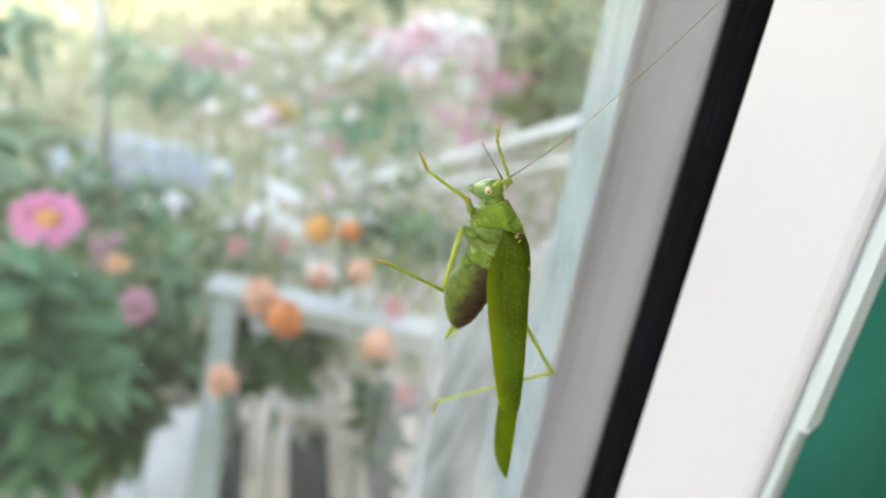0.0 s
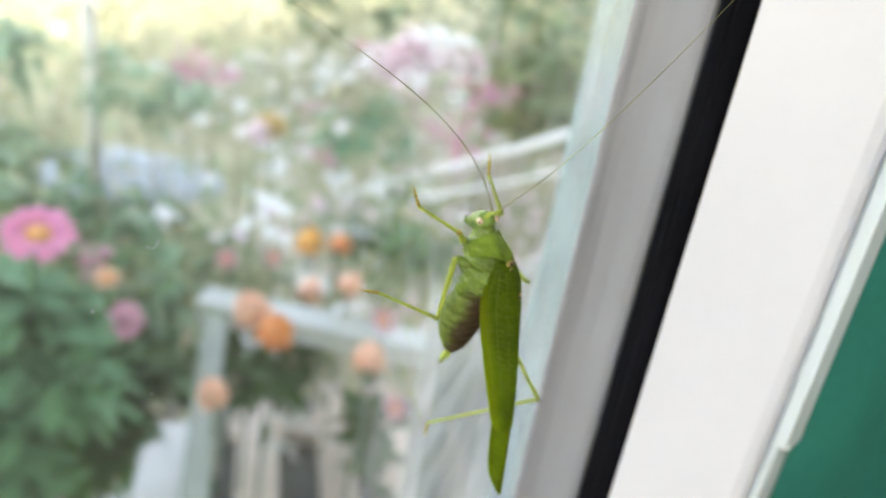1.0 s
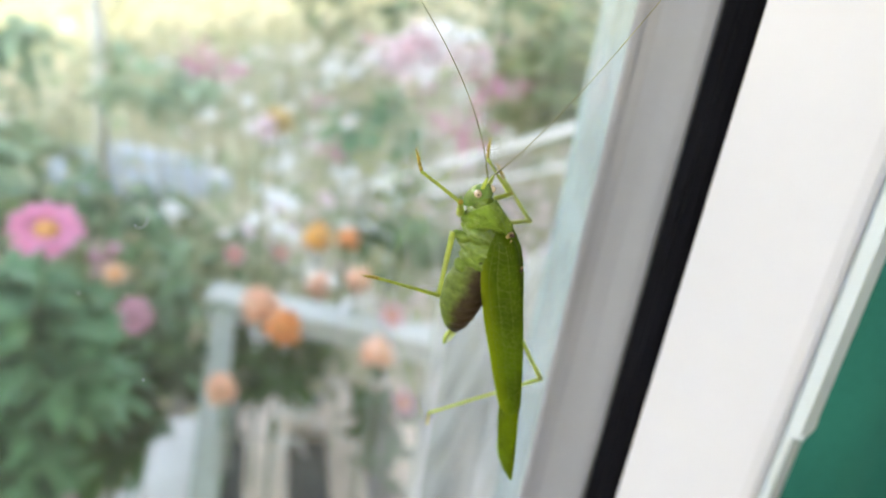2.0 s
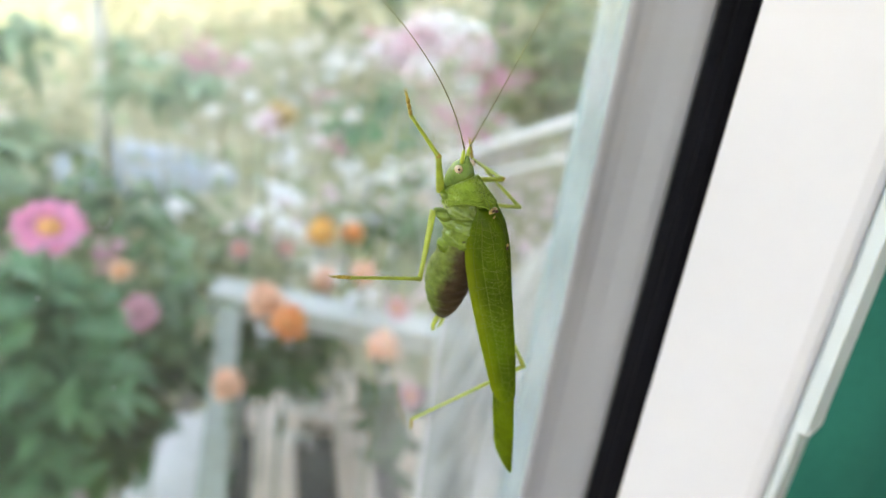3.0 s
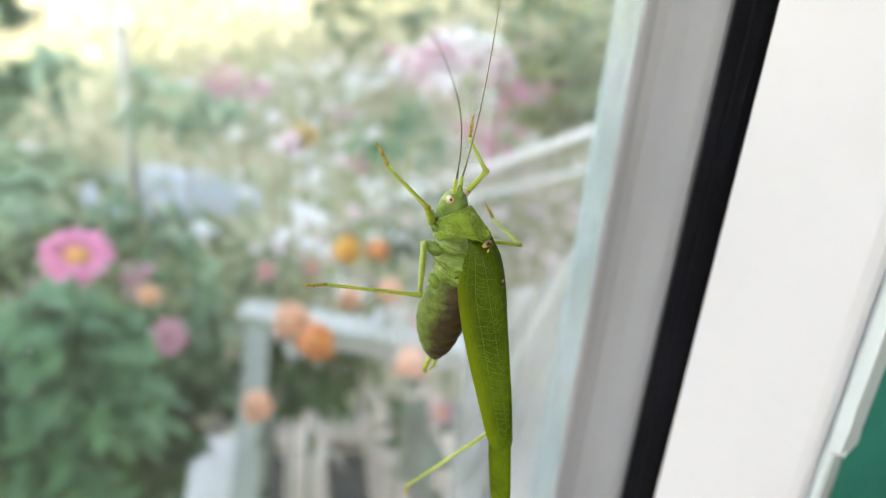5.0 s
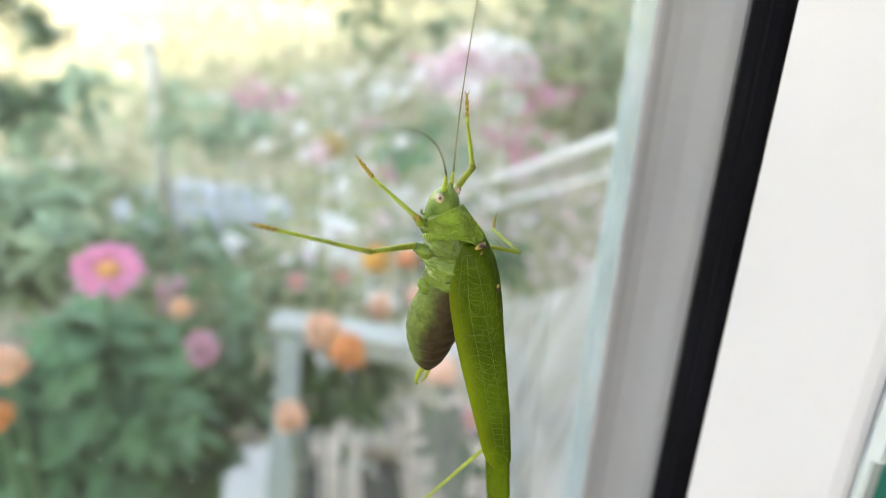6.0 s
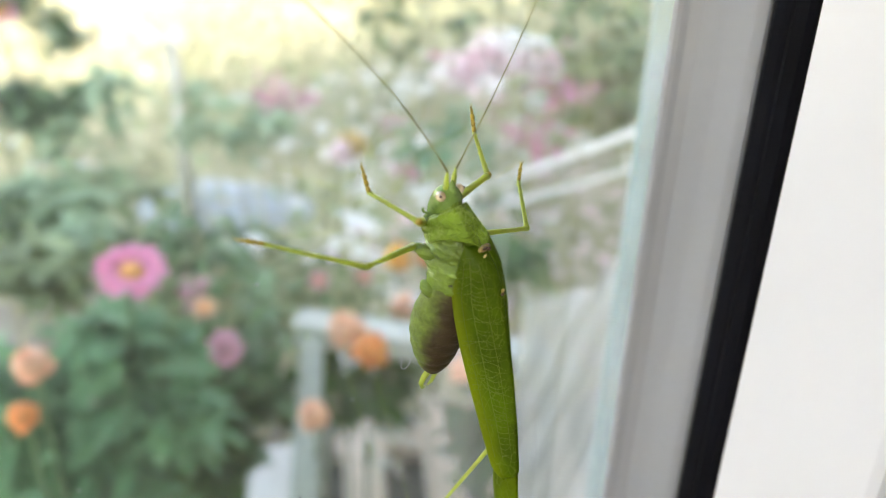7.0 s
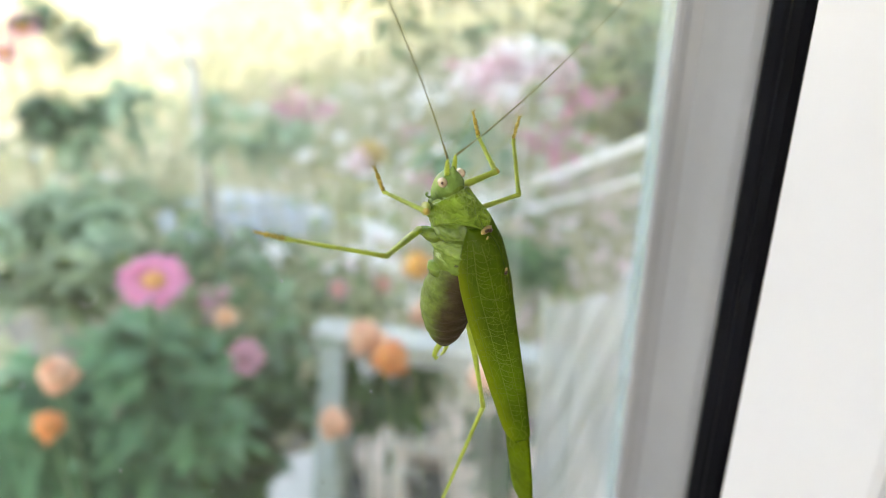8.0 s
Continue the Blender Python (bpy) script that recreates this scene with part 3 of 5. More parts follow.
def build_body():
    """Trunk, saddle, head and wings, in mm: z to the head, -y to the back, x to its own right."""
    def rings(z, a):
        s = ((z - 0.2) / 0.95) % 1.0
        return 1.0 + 0.012 * math.cos(2 * math.pi * s) - 0.045 * math.exp(-((s - 0.5) / 0.09) ** 2) + 0.008 * math.sin(5 * a + z)
    keys = [(2.4, 0, -4.3, 1.3, 1.7), (0.8, 0, -3.85, 1.55, 1.85), (-0.8, 0, -3.2, 1.75, 2.05), (-2.4, 0, -2.82, 1.82, 2.06), (-3.9, 0, -2.58, 1.6, 1.76),
            (-5.2, 0, -2.45, 1.2, 1.25), (-6.0, 0, -2.38, 0.72, 0.72), (-6.45, 0, -2.35, 0.2, 0.2)]
    part("abdomen", mesh_of("abdomen", *mm(loft(smooth_sections(keys, 10), 32, rings)), ABDOMEN), cricket, "plump green abdomen with purplish brown back")

    def lumps(z, a):
        fold = math.sin(4.6 * z + 1.3 * math.sin(2 * a + 0.4) + 0.8 * math.sin(a))
        return 1.0 + 0.06 * fold + 0.025 * math.sin(9 * z + 5 * a) + 0.025 * math.sin(11 * a - 7 * z) + 0.03 * math.sin(3.1 * z - 4 * a + 0.7)
    keys = [(0.6, 0, -4.3, 1.15, 1.6), (1.6, 0, -4.3, 1.42, 2.0), (3.0, 0, -4.25, 1.5, 2.15), (4.4, 0, -4.2, 1.45, 2.0), (5.4, 0, -4.0, 1.3, 1.75), (6.4, 0, -3.8, 1.0, 1.3), (7.0, 0, -3.7, 0.7, 0.9)]
    part("thorax", mesh_of("thorax", *mm(loft(smooth_sections(keys, 12), 48, lumps)), FOLDS), cricket, "folded pale green side plates")
    # knobs at the leg roots
    for x in (-1, 1):
        for hip in ((1.01, -2.32, 5.78), (1.55, -2.18, 4.15), (1.36, -2.48, 1.4)):
            root = Vector((0.55, -3.7, hip[2] - 0.35))
            tip = Vector(hip)
            pts = [root, root.lerp(tip, 0.5) + Vector((0.12, 0, -0.12)), root.lerp(tip, 0.85), tip + (tip - root) * 0.04]
            pts = [Vector((x * p.x, p.y, p.z)) for p in pts]
            fat = 0.90 if hip[2] < 2 else 0.82
            rad = [fat * q for q in (0.6, 0.64, 0.67, 0.66, 0.62, 0.55, 0.48, 0.42, 0.37, 0.26)]
            part("coxa", mesh_of("coxa", *mm(tube(smooth_sections([tuple(p) for p in pts], 3), rad, 14)), FOLDS), cricket)

    # saddle-shaped pronotum, tipped towards the glass at the head
    def saddle(u, v):
        s = 2 * v - 1
        k = abs(s)
        top = Vector((0, -4.75 - 1.85 * u - 0.12 * math.sin(math.pi * u), 7.3 - 2.35 * u - 0.25 * u * u))
        low = Vector((0, -2.95 - 0.35 * u + 0.25 * math.sin(math.pi * u), 6.15 - 1.45 * u))
        wide = 1.12 + 0.42 * u
        q = max(0.0, (k - 0.36) / 0.64)
        x = wide * (0.62 * min(1.0, k / 0.36) + 0.42 * math.sin(0.5 * math.pi * min(1.0, q * 1.5)) - 0.06 * q)
        w = 0.07 * min(1.0, k / 0.36) ** 2 + 0.93 * q
        p = top.lerp(low, w)
        p.z += 0.85 * u * u * math.sin(math.pi * k) ** 0.8 - 0.12 * (1 - k) * u
        x *= 1.0 - 0.09 * max(0.0, (u - 0.75) / 0.25) ** 2
        return (math.copysign(x, s) if k > 1e-6 else 0.0, p.y, p.z)
    part("pronotum", mesh_of("pronotum", *mm(sheet(18, 36, saddle, 0.10)), PRONOTUM), cricket, "saddle-shaped veined green pronotum")
    for edge in (0.0, 1.0):
        pts = [Vector(saddle(edge, 0.02 + 0.96 * k / 30)) for k in range(31)]
        part("pronotum_rim", mesh_of("pronotum_rim", *mm(tube(pts, 0.045 if edge == 0.0 else 0.03, 6)), RIM if edge == 0.0 else PRONOTUM), cricket, "thin raised rim")

    neck = smooth_sections([(6.3, 0, -3.75, 0.8, 0.95), (7.0, 0, -3.8, 0.85, 0.9), (7.5, 0, -3.75, 0.7, 0.7), (7.8, 0, -3.7, 0.2, 0.2)], 4)
    part("neck", mesh_of("neck", *mm(loft(neck, 20)), FOLDS), cricket)
    # head with the face turned down to the glass
    keys = [(-1.75, 0, 0.05, 0.25, 0.25), (-1.45, 0, 0.05, 0.58, 0.55), (-0.8, 0, 0.0, 0.86, 0.86), (0.0, 0, 0.0, 1.03, 1.02), (0.7, 0, 0.0, 1.05, 0.98), (1.12, 0, 0.05, 0.76, 0.66),
            (1.35, 0, 0.10, 0.42, 0.36), (1.45, 0, 0.10, 0.10, 0.10)]
    skull = loft(smooth_sections(keys, 5), 28)
    turn = pose(0, -3.34, 7.10, 38, 0, 0) @ Matrix.Scale(0.95, 4)
    head = part("head", mesh_of("head", *mm(moved(skull, turn)), SKIN), cricket, "smooth green head with cream eyes")
    tip = loft(smooth_sections([(8.0, 0, -3.95, 0.34, 0.36), (8.5, 0, -4.0, 0.22, 0.22), (8.8, 0, -4.02, 0.08, 0.08)], 3), 12)
    part("vertex_tip", mesh_of("vertex_tip", *mm(tip), SKIN), head)
    for x in (-1, 1):
        part("eye", mesh_of("eye", *mm(ball((x * 0.86, -3.82, 7.92), 0.30, 0.36, 0.34)), EYE), head, "bulging cream eye with a dark spot")
        part("eye_spot", mesh_of("eye_spot", *mm(ball((x * 1.07, -4.01, 8.01), 0.10, 0.11, 0.11, 10, 6)), PUPIL), head, "dark brown eye spot")
        part("antenna_root", mesh_of("antenna_root", *mm(tube([(x * 0.30, -3.7, 8.0), (x * 0.34, -3.8, 8.6), (x * 0.36, -3.88, 9.1), (x * 0.38, -3.95, 9.5)], [0.19, 0.18, 0.14, 0.06], 10)), LEG), head)
        pts = [(x * 0.5, -2.5, 6.25), (x * 0.70, -2.22, 6.3), (x * 0.76, -2.12, 6.46), (x * 0.70, -2.20, 6.60)]
        part("palp", mesh_of("palp", *mm(tube(smooth_sections(pts, 3), [0.08] * 9 + [0.05], 8)), SKIN), head, "short green palp")
        part("mandible", mesh_of("mandible", *mm(tube([(x * 0.40, -2.6, 6.1), (x * 0.42, -2.15, 5.85), (x * 0.12, -1.95, 5.85)], [0.28, 0.22, 0.08], 8)), SKIN), head)

    # wing covers: steep roof over the back, with raised veins
    for sx in (-1, 1):
        cover = part("wing_cover", mesh_of("wing_cover", *mm(sheet(72, 24, lambda u, v: tegmen_point(sx, u, v), 0.06)), TEGMEN), cricket, "leaf-like green wing cover with pale netted veins")
        rng = random.Random(31)

        def rib(points, r0, r1):
            n = len(points)
            return tube(points, [r0 + (r1 - r0) * k / (n - 1) for k in range(n)], 5)

        def on(u, v):
            return tegmen_point(sx, u, v) + Vector((sx * 0.035, 0, 0))
        ribs = []
        for v0, v1 in ((0.62, 0.50), (0.80, 0.74), (0.36, 0.26)):
            ribs.append(rib([on(0.05 + 0.85 * k / 40, v0 + (v1 - v0) * k / 40) for k in range(41)], 0.040 if v0 == 0.62 else 0.022, 0.014))
        for k in range(40):
            u = 0.05 + 0.85 * k / 40 + rng.uniform(-0.012, 0.012)
            vm = 0.62 - 0.12 * (u - 0.05) / 0.85
            bend, sag, stop = rng.uniform(-0.02, 0.02), rng.uniform(-0.008, 0.016), rng.uniform(0.14, 0.34)
            ribs.append(rib([on(min(0.97, max(0.02, u + sag * math.sin(0.5 * q) + bend * (q / 8) ** 2)), vm + (stop - vm) * q / 8 + 0.01 * math.sin(2.1 * q + k)) for q in range(9)], 0.024, 0.010))
            if rng.random() < 0.3:
                ribs.append(rib([on(min(0.97, u + (0.03 + bend) * q / 5), vm + (0.9 - vm) * q / 5) for q in range(6)], 0.016, 0.007))
            if rng.random() < 0.55:
                fork = rng.uniform(0.24, 0.5)
                ribs.append(rib([on(min(0.97, u + (0.020 + bend) * q / 4), fork + 0.02 * math.sin(q + k)) for q in range(5)], 0.014, 0.010))
        part("venation", mesh_of("venation", *mm(join(*ribs)), VEIN), cover, "raised paler wing veins")

    def hind(sx):
        deep = [(3.0, 1.5), (-2.0, 1.9), (-9.0, 1.9), (-13.4, 2.0), (-16.6, 1.85), (-17.6, 1.60), (-18.6, 1.05), (-19.2, 0.55), (-19.5, 0.12)]

        def fn(u, v):
            z = 2.0 - 21.5 * u
            top = along(RIDGE, z) + 0.14
            x = 0.03 + 0.36 * (1 - 0.6 * u) * math.sin(v * math.pi * 0.75)
            return (sx * x, top + along(deep, z) * v, z)
        return fn
    for sx in (-1, 1):
        part("hind_wing", mesh_of("hind_wing", *mm(sheet(90, 10, hind(sx), 0.04)), HINDWING), cricket, "folded olive hind wing tip")

    # brown marks on the ridge of the wings
    for x, y, z, rx, ry, rz, mat, nm in ((-0.16, -6.72, 4.98, 0.56, 0.20, 0.30, CREAM, "cream_mark"), (-0.36, -6.94, 5.10, 0.24, 0.12, 0.09, SPOT, "wing_root"),
                                         (-0.02, -6.98, 4.96, 0.18, 0.12, 0.13, SPOT, "wing_root"), (-0.52, -7.02, 4.55, 0.07, 0.07, 0.34, CREAM, "cream_mark"),
                                         (-0.02, -8.14, 2.30, 0.14, 0.10, 0.26, CREAM, "ridge_rim"), (-0.14, -8.24, 2.20, 0.13, 0.10, 0.16, SPOT, "ridge_mark")):
        part(nm, mesh_of(nm, *mm(moved(ball((0, 0, 0), rx, ry, rz, 14, 8), pose(x, y, z, 25, 0, 0))), mat), cricket)
    # hooked cerci at the tail
    for x in (-1, 1):
        pts = [(x * 0.3, -2.3, -6.0), (x * 0.66, -2.05, -6.6), (x * 0.75, -1.85, -7.2), (x * 0.52, -1.75, -7.7), (x * 0.12, -1.7, -7.85)]
        part("cercus", mesh_of("cercus", *mm(tube(pts, [0.26, 0.22, 0.18, 0.13, 0.06], 8)), LEG), cricket, "hooked yellow-green tail cercus")
    return head


HEAD = build_body()


def limb(length, r0, r1, bulge=0.0, spines=0, seed=1):
    """A slender limb along +z from its joint, in mm, with small spines."""
    rng = random.Random(seed)
    keys = []
    for k in range(11):
        u = k / 10
        r = r0 + (r1 - r0) * u + bulge * math.sin(math.pi * min(1, u * 1.25)) * (1 - u)
        r *= 1.25 - 0.25 * min(1, u * 8) if u < 0.12 else 1.0
        r *= 1.0 + 0.3 * max(0, (u - 0.93) / 0.07)
        keys.append((length * u, 0, 0, r, r * 0.9))
    pairs = [loft(keys, 10)]
    for k in range(spines):
        z, a = length * (0.2 + 0.7 * k / max(1, spines - 1)), rng.choice((0.3, 2.6, 1.3, 4.1))
        d = Vector((math.cos(a), math.sin(a), 0.5)) * 0.22
        b = Vector((math.cos(a), math.sin(a), 0)) * r1 * 0.8 + Vector((0, 0, z))
        pairs.append(tube([b, b + d], [0.045, 0.01], 5))
    return mm(join(*pairs))


def foot(length):
    """Four-jointed tarsus with two claws, along +z."""
    pairs = []
    for k in range(4):
        a, b = length * k * 0.23, length * (k + 1) * 0.23
        r = 0.14 if k < 3 else 0.09
        pairs.append(tube([(0, 0, a), (0, 0.03, (a + b) / 2), (0, 0, b)], [r * 0.8, r * 1.15, r * 0.85], 8))
    for x in (-1, 1):
        pairs.append(tube([(0, 0, length * 0.9), (x * 0.14, 0, length * 0.98), (x * 0.2, 0.08, length * 1.06)], [0.06, 0.045, 0.015], 6))
    return mm(join(*pairs))


LEGS = {}      # key: femur, tibia, tarsus, joint in the cricket's space, lengths
for key, joint, fl, tl, r, seed in (("lf", (-1.01, -2.32, 5.78), 3.91, 3.96, 0.30, 2), ("lm", (-1.66, -2.15, 4.25), 5.56, 6.48, 0.235, 3), ("rf", (0.84, -2.42, 6.03), 4.21, 3.72, 0.30, 4),
                                    ("rm", (1.51, -2.39, 3.78), 7.37, 4.63, 0.235, 5), ("rh", (1.5, -2.82, 1.48), 14.64, 12.23, 0.25, 6)):
    femur = part("femur", mesh_of("femur", *limb(fl, r, r * 0.72, 0.28 if key == "rh" else 0.06, 0, seed), LEG), cricket, "slender green thigh")
    tibia = part("tibia", mesh_of("tibia", *limb(tl, min(0.185, r * 0.74), 0.125, 0, 9 if key == "rh" else 6, seed), LEG), cricket, "thin spiny yellow-green shin")
    part("knee", mesh_of("knee", *mm(ball((0, 0, fl), r * 0.80, r * 0.78, r * 1.0, 10, 7)), LEG_TAN if key in ("lf", "rf") else LEG), femur)
    tarsus = part("tarsus", mesh_of("tarsus", *foot(1.9), LEG_TAN), cricket, "jointed tan foot with two claws")
    LEGS[key] = (femur, tibia, tarsus, Vector(joint), fl, tl)


def antenna_mesh(bend, near, length):
    """A thread that bends by so many degrees, most of it near its root."""
    pts, rad, x, z, n = [], [], 0.0, 0.0, 60
    for k in range(n + 1):
        pts.append((x, 0.0, z))
        rad.append(0.016 + 0.028 * (1 - k / n) + (0.03 if k < 2 else 0.0))
        a = radians(bend) * (1 - math.exp(-length * (k + 0.5) / n / near))
        x, z = x + math.sin(a) * length / n, z + math.cos(a) * length / n
    return mesh_of("antenna", *mm(tube(pts, rad, 6)), ANTENNA)


ANTENNAE = {"LA": (part("antenna", antenna_mesh(-45, 8, 36.0), cricket, "long thread-thin brown antenna"), Vector((-0.38, -3.95, 9.45))),
            "RA": (part("antenna", antenna_mesh(-15, 10, 32.0), cricket, "long thread-thin brown antenna"), Vector((0.38, -3.95, 9.45)))}


# ---- the garden ----
SOIL = -0.85


def ground():
    def fn(u, v):
        # finer near the house, far out to the horizon
        x = -40 + 80 * (0.5 + 0.5 * math.copysign(abs(2 * u - 1) ** 4, 2 * u - 1)) + 0.8
        y = 0.17 + 60 * v ** 4
        d = max(0.0, 1 - abs(y - 1.5) / 6)
        return (x, y, SOIL + d * (0.03 * noise.noise(Vector((x * 2, y * 2, 0))) + 0.012 * noise.noise(Vector((x * 9, y * 9, 3)))))
    tagged(new("ground", mesh_of("ground", *sheet(150, 120, fn, 0.02), GROUND)), "dry sandy garden soil with patchy grass", "ground", kind="structure")
    v, f = box(-40, 40, -40, 0.165, SOIL - 0.3, SOIL - 0.28)
    tagged(new("ground_behind", mesh_of("ground_behind", v, f, GROUND, False)), "dry ground round the house", "ground", kind="structure")


ground()


def blade(length, width, curl=0.25, n=5):
    """A pointed leaf along +y, bent down at its tip, with a creased middle."""
    v, f = [], []
    for i in range(n + 1):
        u = i / n
        w = width * 0.5 * math.sin(math.pi * (0.06 + 0.94 * u) ** 0.8) * (1 - 0.25 * u) if i < n else 0.001 * width
        z = -curl * length * u * u
        v += [(-w, length * u, z + w * 0.35), (0, length * u, z), (w, length * u, z + w * 0.35)]
    for i in range(n):
        for k in (0, 1):
            a = i * 3 + k
            f.append((a, a + 1, a + 4, a + 3))
    return v, f


def petal_mesh(name, length, width, mat):
    v, f = [], []
    n = 5
    for i in range(n + 1):
        u = i / n
        w = width * 0.5 * (0.35 + 0.65 * math.sin(math.pi * 0.5 * min(1, u * 1.35))) * (math.sqrt(max(0.03, 1 - max(0, (u - 0.75) / 0.25) ** 2)))
        z = 0.18 * length * math.sin(u * 2.2) - 0.1 * length * u * u
        v += [(-w, length * u, z + 0.12 * w), (0, length * u, z), (w, length * u, z + 0.12 * w)]
    for i in range(n):
        for k in (0, 1):
            a = i * 3 + k
            f.append((a, a + 1, a + 4, a + 3))
    return mesh_of(name, v, f, mat)


LEAF_MESHES = {m.name: mesh_of("leaf", *blade(0.055, 0.026), m) for m in (LEAF_BLUE, LEAF_DARK, LEAF_MID)}
PETAL_MESHES = {}


def daisy(top, colour, size, label, tilt=(40, -20), rows=2, petals=15, leaf=LEAF_DARK, disc=DISC, kind_name="zinnia", foot_shift=(0.02, 0.03), group="zinnias"):
    """A flower on its stem: stem, leaves, and a bloom of single petals round a domed disc."""
    rng = random.Random(int(abs(top[0] * 977 + top[1] * 3571 + top[2] * 1117) * 10))
    base = Vector((top[0] + foot_shift[0], top[1] + foot_shift[1], SOIL))
    plant = thing(kind_name, label, "flower", group, at=base)
    t = Vector(top) - base
    pts = [(0, 0, -0.01), (t.x * 0.2 + 0.01, t.y * 0.2, t.z * 0.35), (t.x * 0.6 + 0.008, t.y * 0.6, t.z * 0.7), (t.x, t.y, t.z - 0.002)]
    part("stem", mesh_of("stem", *tube(smooth_sections(pts, 4), 0.0017, 6), STEM), plant)
    for k in range(8):
        u = 0.25 + 0.68 * k / 8
        p = Vector(pts[1]).lerp(Vector(pts[3]), max(0, (u - 0.3) / 0.7))
        lf = part("leaf", LEAF_MESHES[leaf.name], plant)
        lf.matrix_basis = pose(p.x, p.y, p.z, 20 - 40 * rng.random(), rng.uniform(-15, 15), 137.5 * k + rng.uniform(30, -20)) @ Matrix.Scale(rng.uniform(0.7, 1.25), 4)
    key = (colour, round(size, 3))
    if key not in PETAL_MESHES:
        PETAL_MESHES[key] = petal_mesh("petal", size * 0.5, size * 0.17, PETALS[colour])
    bloom = part("bloom", mesh_of("bloom", *ball((0, 0, 0.004), size * 0.23, size * 0.23, size * 0.15, 16, 8), disc), plant, colour + " bloom with a domed middle")
    bloom.matrix_basis = Matrix.Translation(t) @ pose(0, 0, 0, tilt[0], tilt[1], 0)
    for r in range(rows):
        for k in range(petals):
            pt = part("petal", PETAL_MESHES[key], bloom)
            a = 360 / petals * (k + 0.5 * r) + rng.uniform(-5, 5)
            pt.matrix_basis = pose(0, 0, 0.002 * (rows - r), 0, 0, a) @ pose(0, size * 0.06, 0, 8 + 16 * r + rng.uniform(-7, 7), rng.uniform(-10, 10), 0) @ Matrix.Scale(1 - 0.16 * r, 4)
    return plant


POM_MESHES = {}


def marigold(top, colour, size, label, leaf=LEAF_DARK):
    """A full ruffled head of many short petals on a leafy stem."""
    rng = random.Random(int(abs(top[0] * 733 + top[1] * 911) * 100))
    base = Vector((top[0] + 0.015, top[1] + 0.02, SOIL))
    plant = thing("marigold", label, "flower", "marigolds", at=base)
    t = Vector(top) - base
    pts = [(0, 0, -0.01), (t.x * 0.3, t.y * 0.2, t.z * 0.4), (t.x * 0.7, t.y * 0.7, t.z * 0.75), (t.x, t.y, t.z - 0.004)]
    part("stem", mesh_of("stem", *tube(smooth_sections(pts, 4), 0.002, 6), STEM), plant)
    for k in range(4):
        lf = part("leaf", LEAF_MESHES[leaf.name], plant)
        u = 0.55 + 0.40 * k / 4
        lf.matrix_basis = pose(t.x * u, t.y * u, t.z * u, rng.uniform(-30, 15), 0, 137 * k) @ Matrix.Scale(rng.uniform(0.35, 0.6), 4)
    key = (colour, round(size, 3))
    if key not in POM_MESHES:
        pet = petal_mesh("ruffle", size * 0.34, size * 0.3, PETALS[colour])
        v0, f0 = [v.co.copy() for v in pet.vertices], [tuple(p.vertices) for p in pet.polygons]
        pairs = []
        pairs.append(ball((0, 0, size * 0.26), size * 0.35, size * 0.35, size * 0.30, 12, 7))
        for ring, (count, tip) in enumerate(((12, 0), (12, 18), (11, 36), (9, 54), (7, 70), (4, 84))):
            for k in range(count):
                m = pose(0, 0, size * 0.055 * ring, 0, 0, 360 / count * (k + 0.5 * (ring % 2)) + rng.uniform(-9, 9)) @ pose(0, size * 0.05, 0, tip + rng.uniform(-9, 9), rng.uniform(-14, 14), 0)
                pairs.append(moved((v0, f0), m @ Matrix.Scale(rng.uniform(0.85, 1.12), 4)))
        POM_MESHES[key] = mesh_of("bloom", *join(*pairs), PETALS[colour])
    bl = part("bloom", POM_MESHES[key], plant, "ruffled " + colour + " bloom")
    bl.matrix_basis = Matrix.Translation(t) @ pose(0, 0, 0, 25 + rng.uniform(-15, 15), rng.uniform(-15, 15), rng.uniform(0, 360))
    cal = part("calyx", mesh_of("calyx", *tube([(0, 0, -0.012), (0, 0, -0.004), (0, 0, 0.004)], [0.003, size * 0.16, size * 0.2], 8), STEM), plant)
    cal.location = t
    return plant


def scatter(name, label, category, mat, count, place, leaf=(0.05, 0.022), seed=1, lift=40):
    """Many single leaves or florets over a region, as one uncountable mass. place(rng) gives a point and a size factor."""
    rng = random.Random(seed)
    v, f = [], []
    for k in range(count):
        p, s = place(rng)
        bv, bf = blade(leaf[0] * s, leaf[1] * s * rng.uniform(0.75, 1.3), rng.uniform(0.05, 0.5), 4)
        m = Matrix.Translation(p) @ pose(0, 0, 0, rng.uniform(-30, lift), rng.uniform(-35, 35), rng.uniform(0, 360))
        k0 = len(v)
        v += [m @ Vector(q) for q in bv]
        f += [tuple(i + k0 for i in q) for q in bf]
    return tagged(new(name, mesh_of(name, v, f, mat)), label, category, kind="stuff")


def clump(centre, rx, ry, rz, lumps=9, seed=1):
    """Uneven leafy volume: points gathered in sub-clumps with gaps between."""
    rng0 = random.Random(seed)
    subs = []
    for _ in range(lumps):
        a, r = rng0.uniform(0, 6.283), math.sqrt(rng0.random())
        h = rng0.uniform(-1, 1)
        subs.append((Vector((centre[0] + rx * r * math.cos(a), centre[1] + ry * r * math.sin(a), centre[2] + rz * h * math.sqrt(1 - 0.7 * r * r))), rng0.uniform(0.28, 0.55)))

    def place(rng):
        c, s = rng.choice(subs)
        d = Vector((rng.gauss(0, 1), rng.gauss(0, 1), rng.gauss(0, 1))).normalized() * rng.random() ** 0.45
        return c + Vector((d.x * rx, d.y * ry, d.z * rz)) * s, rng.uniform(0.6, 1.3)
    return place


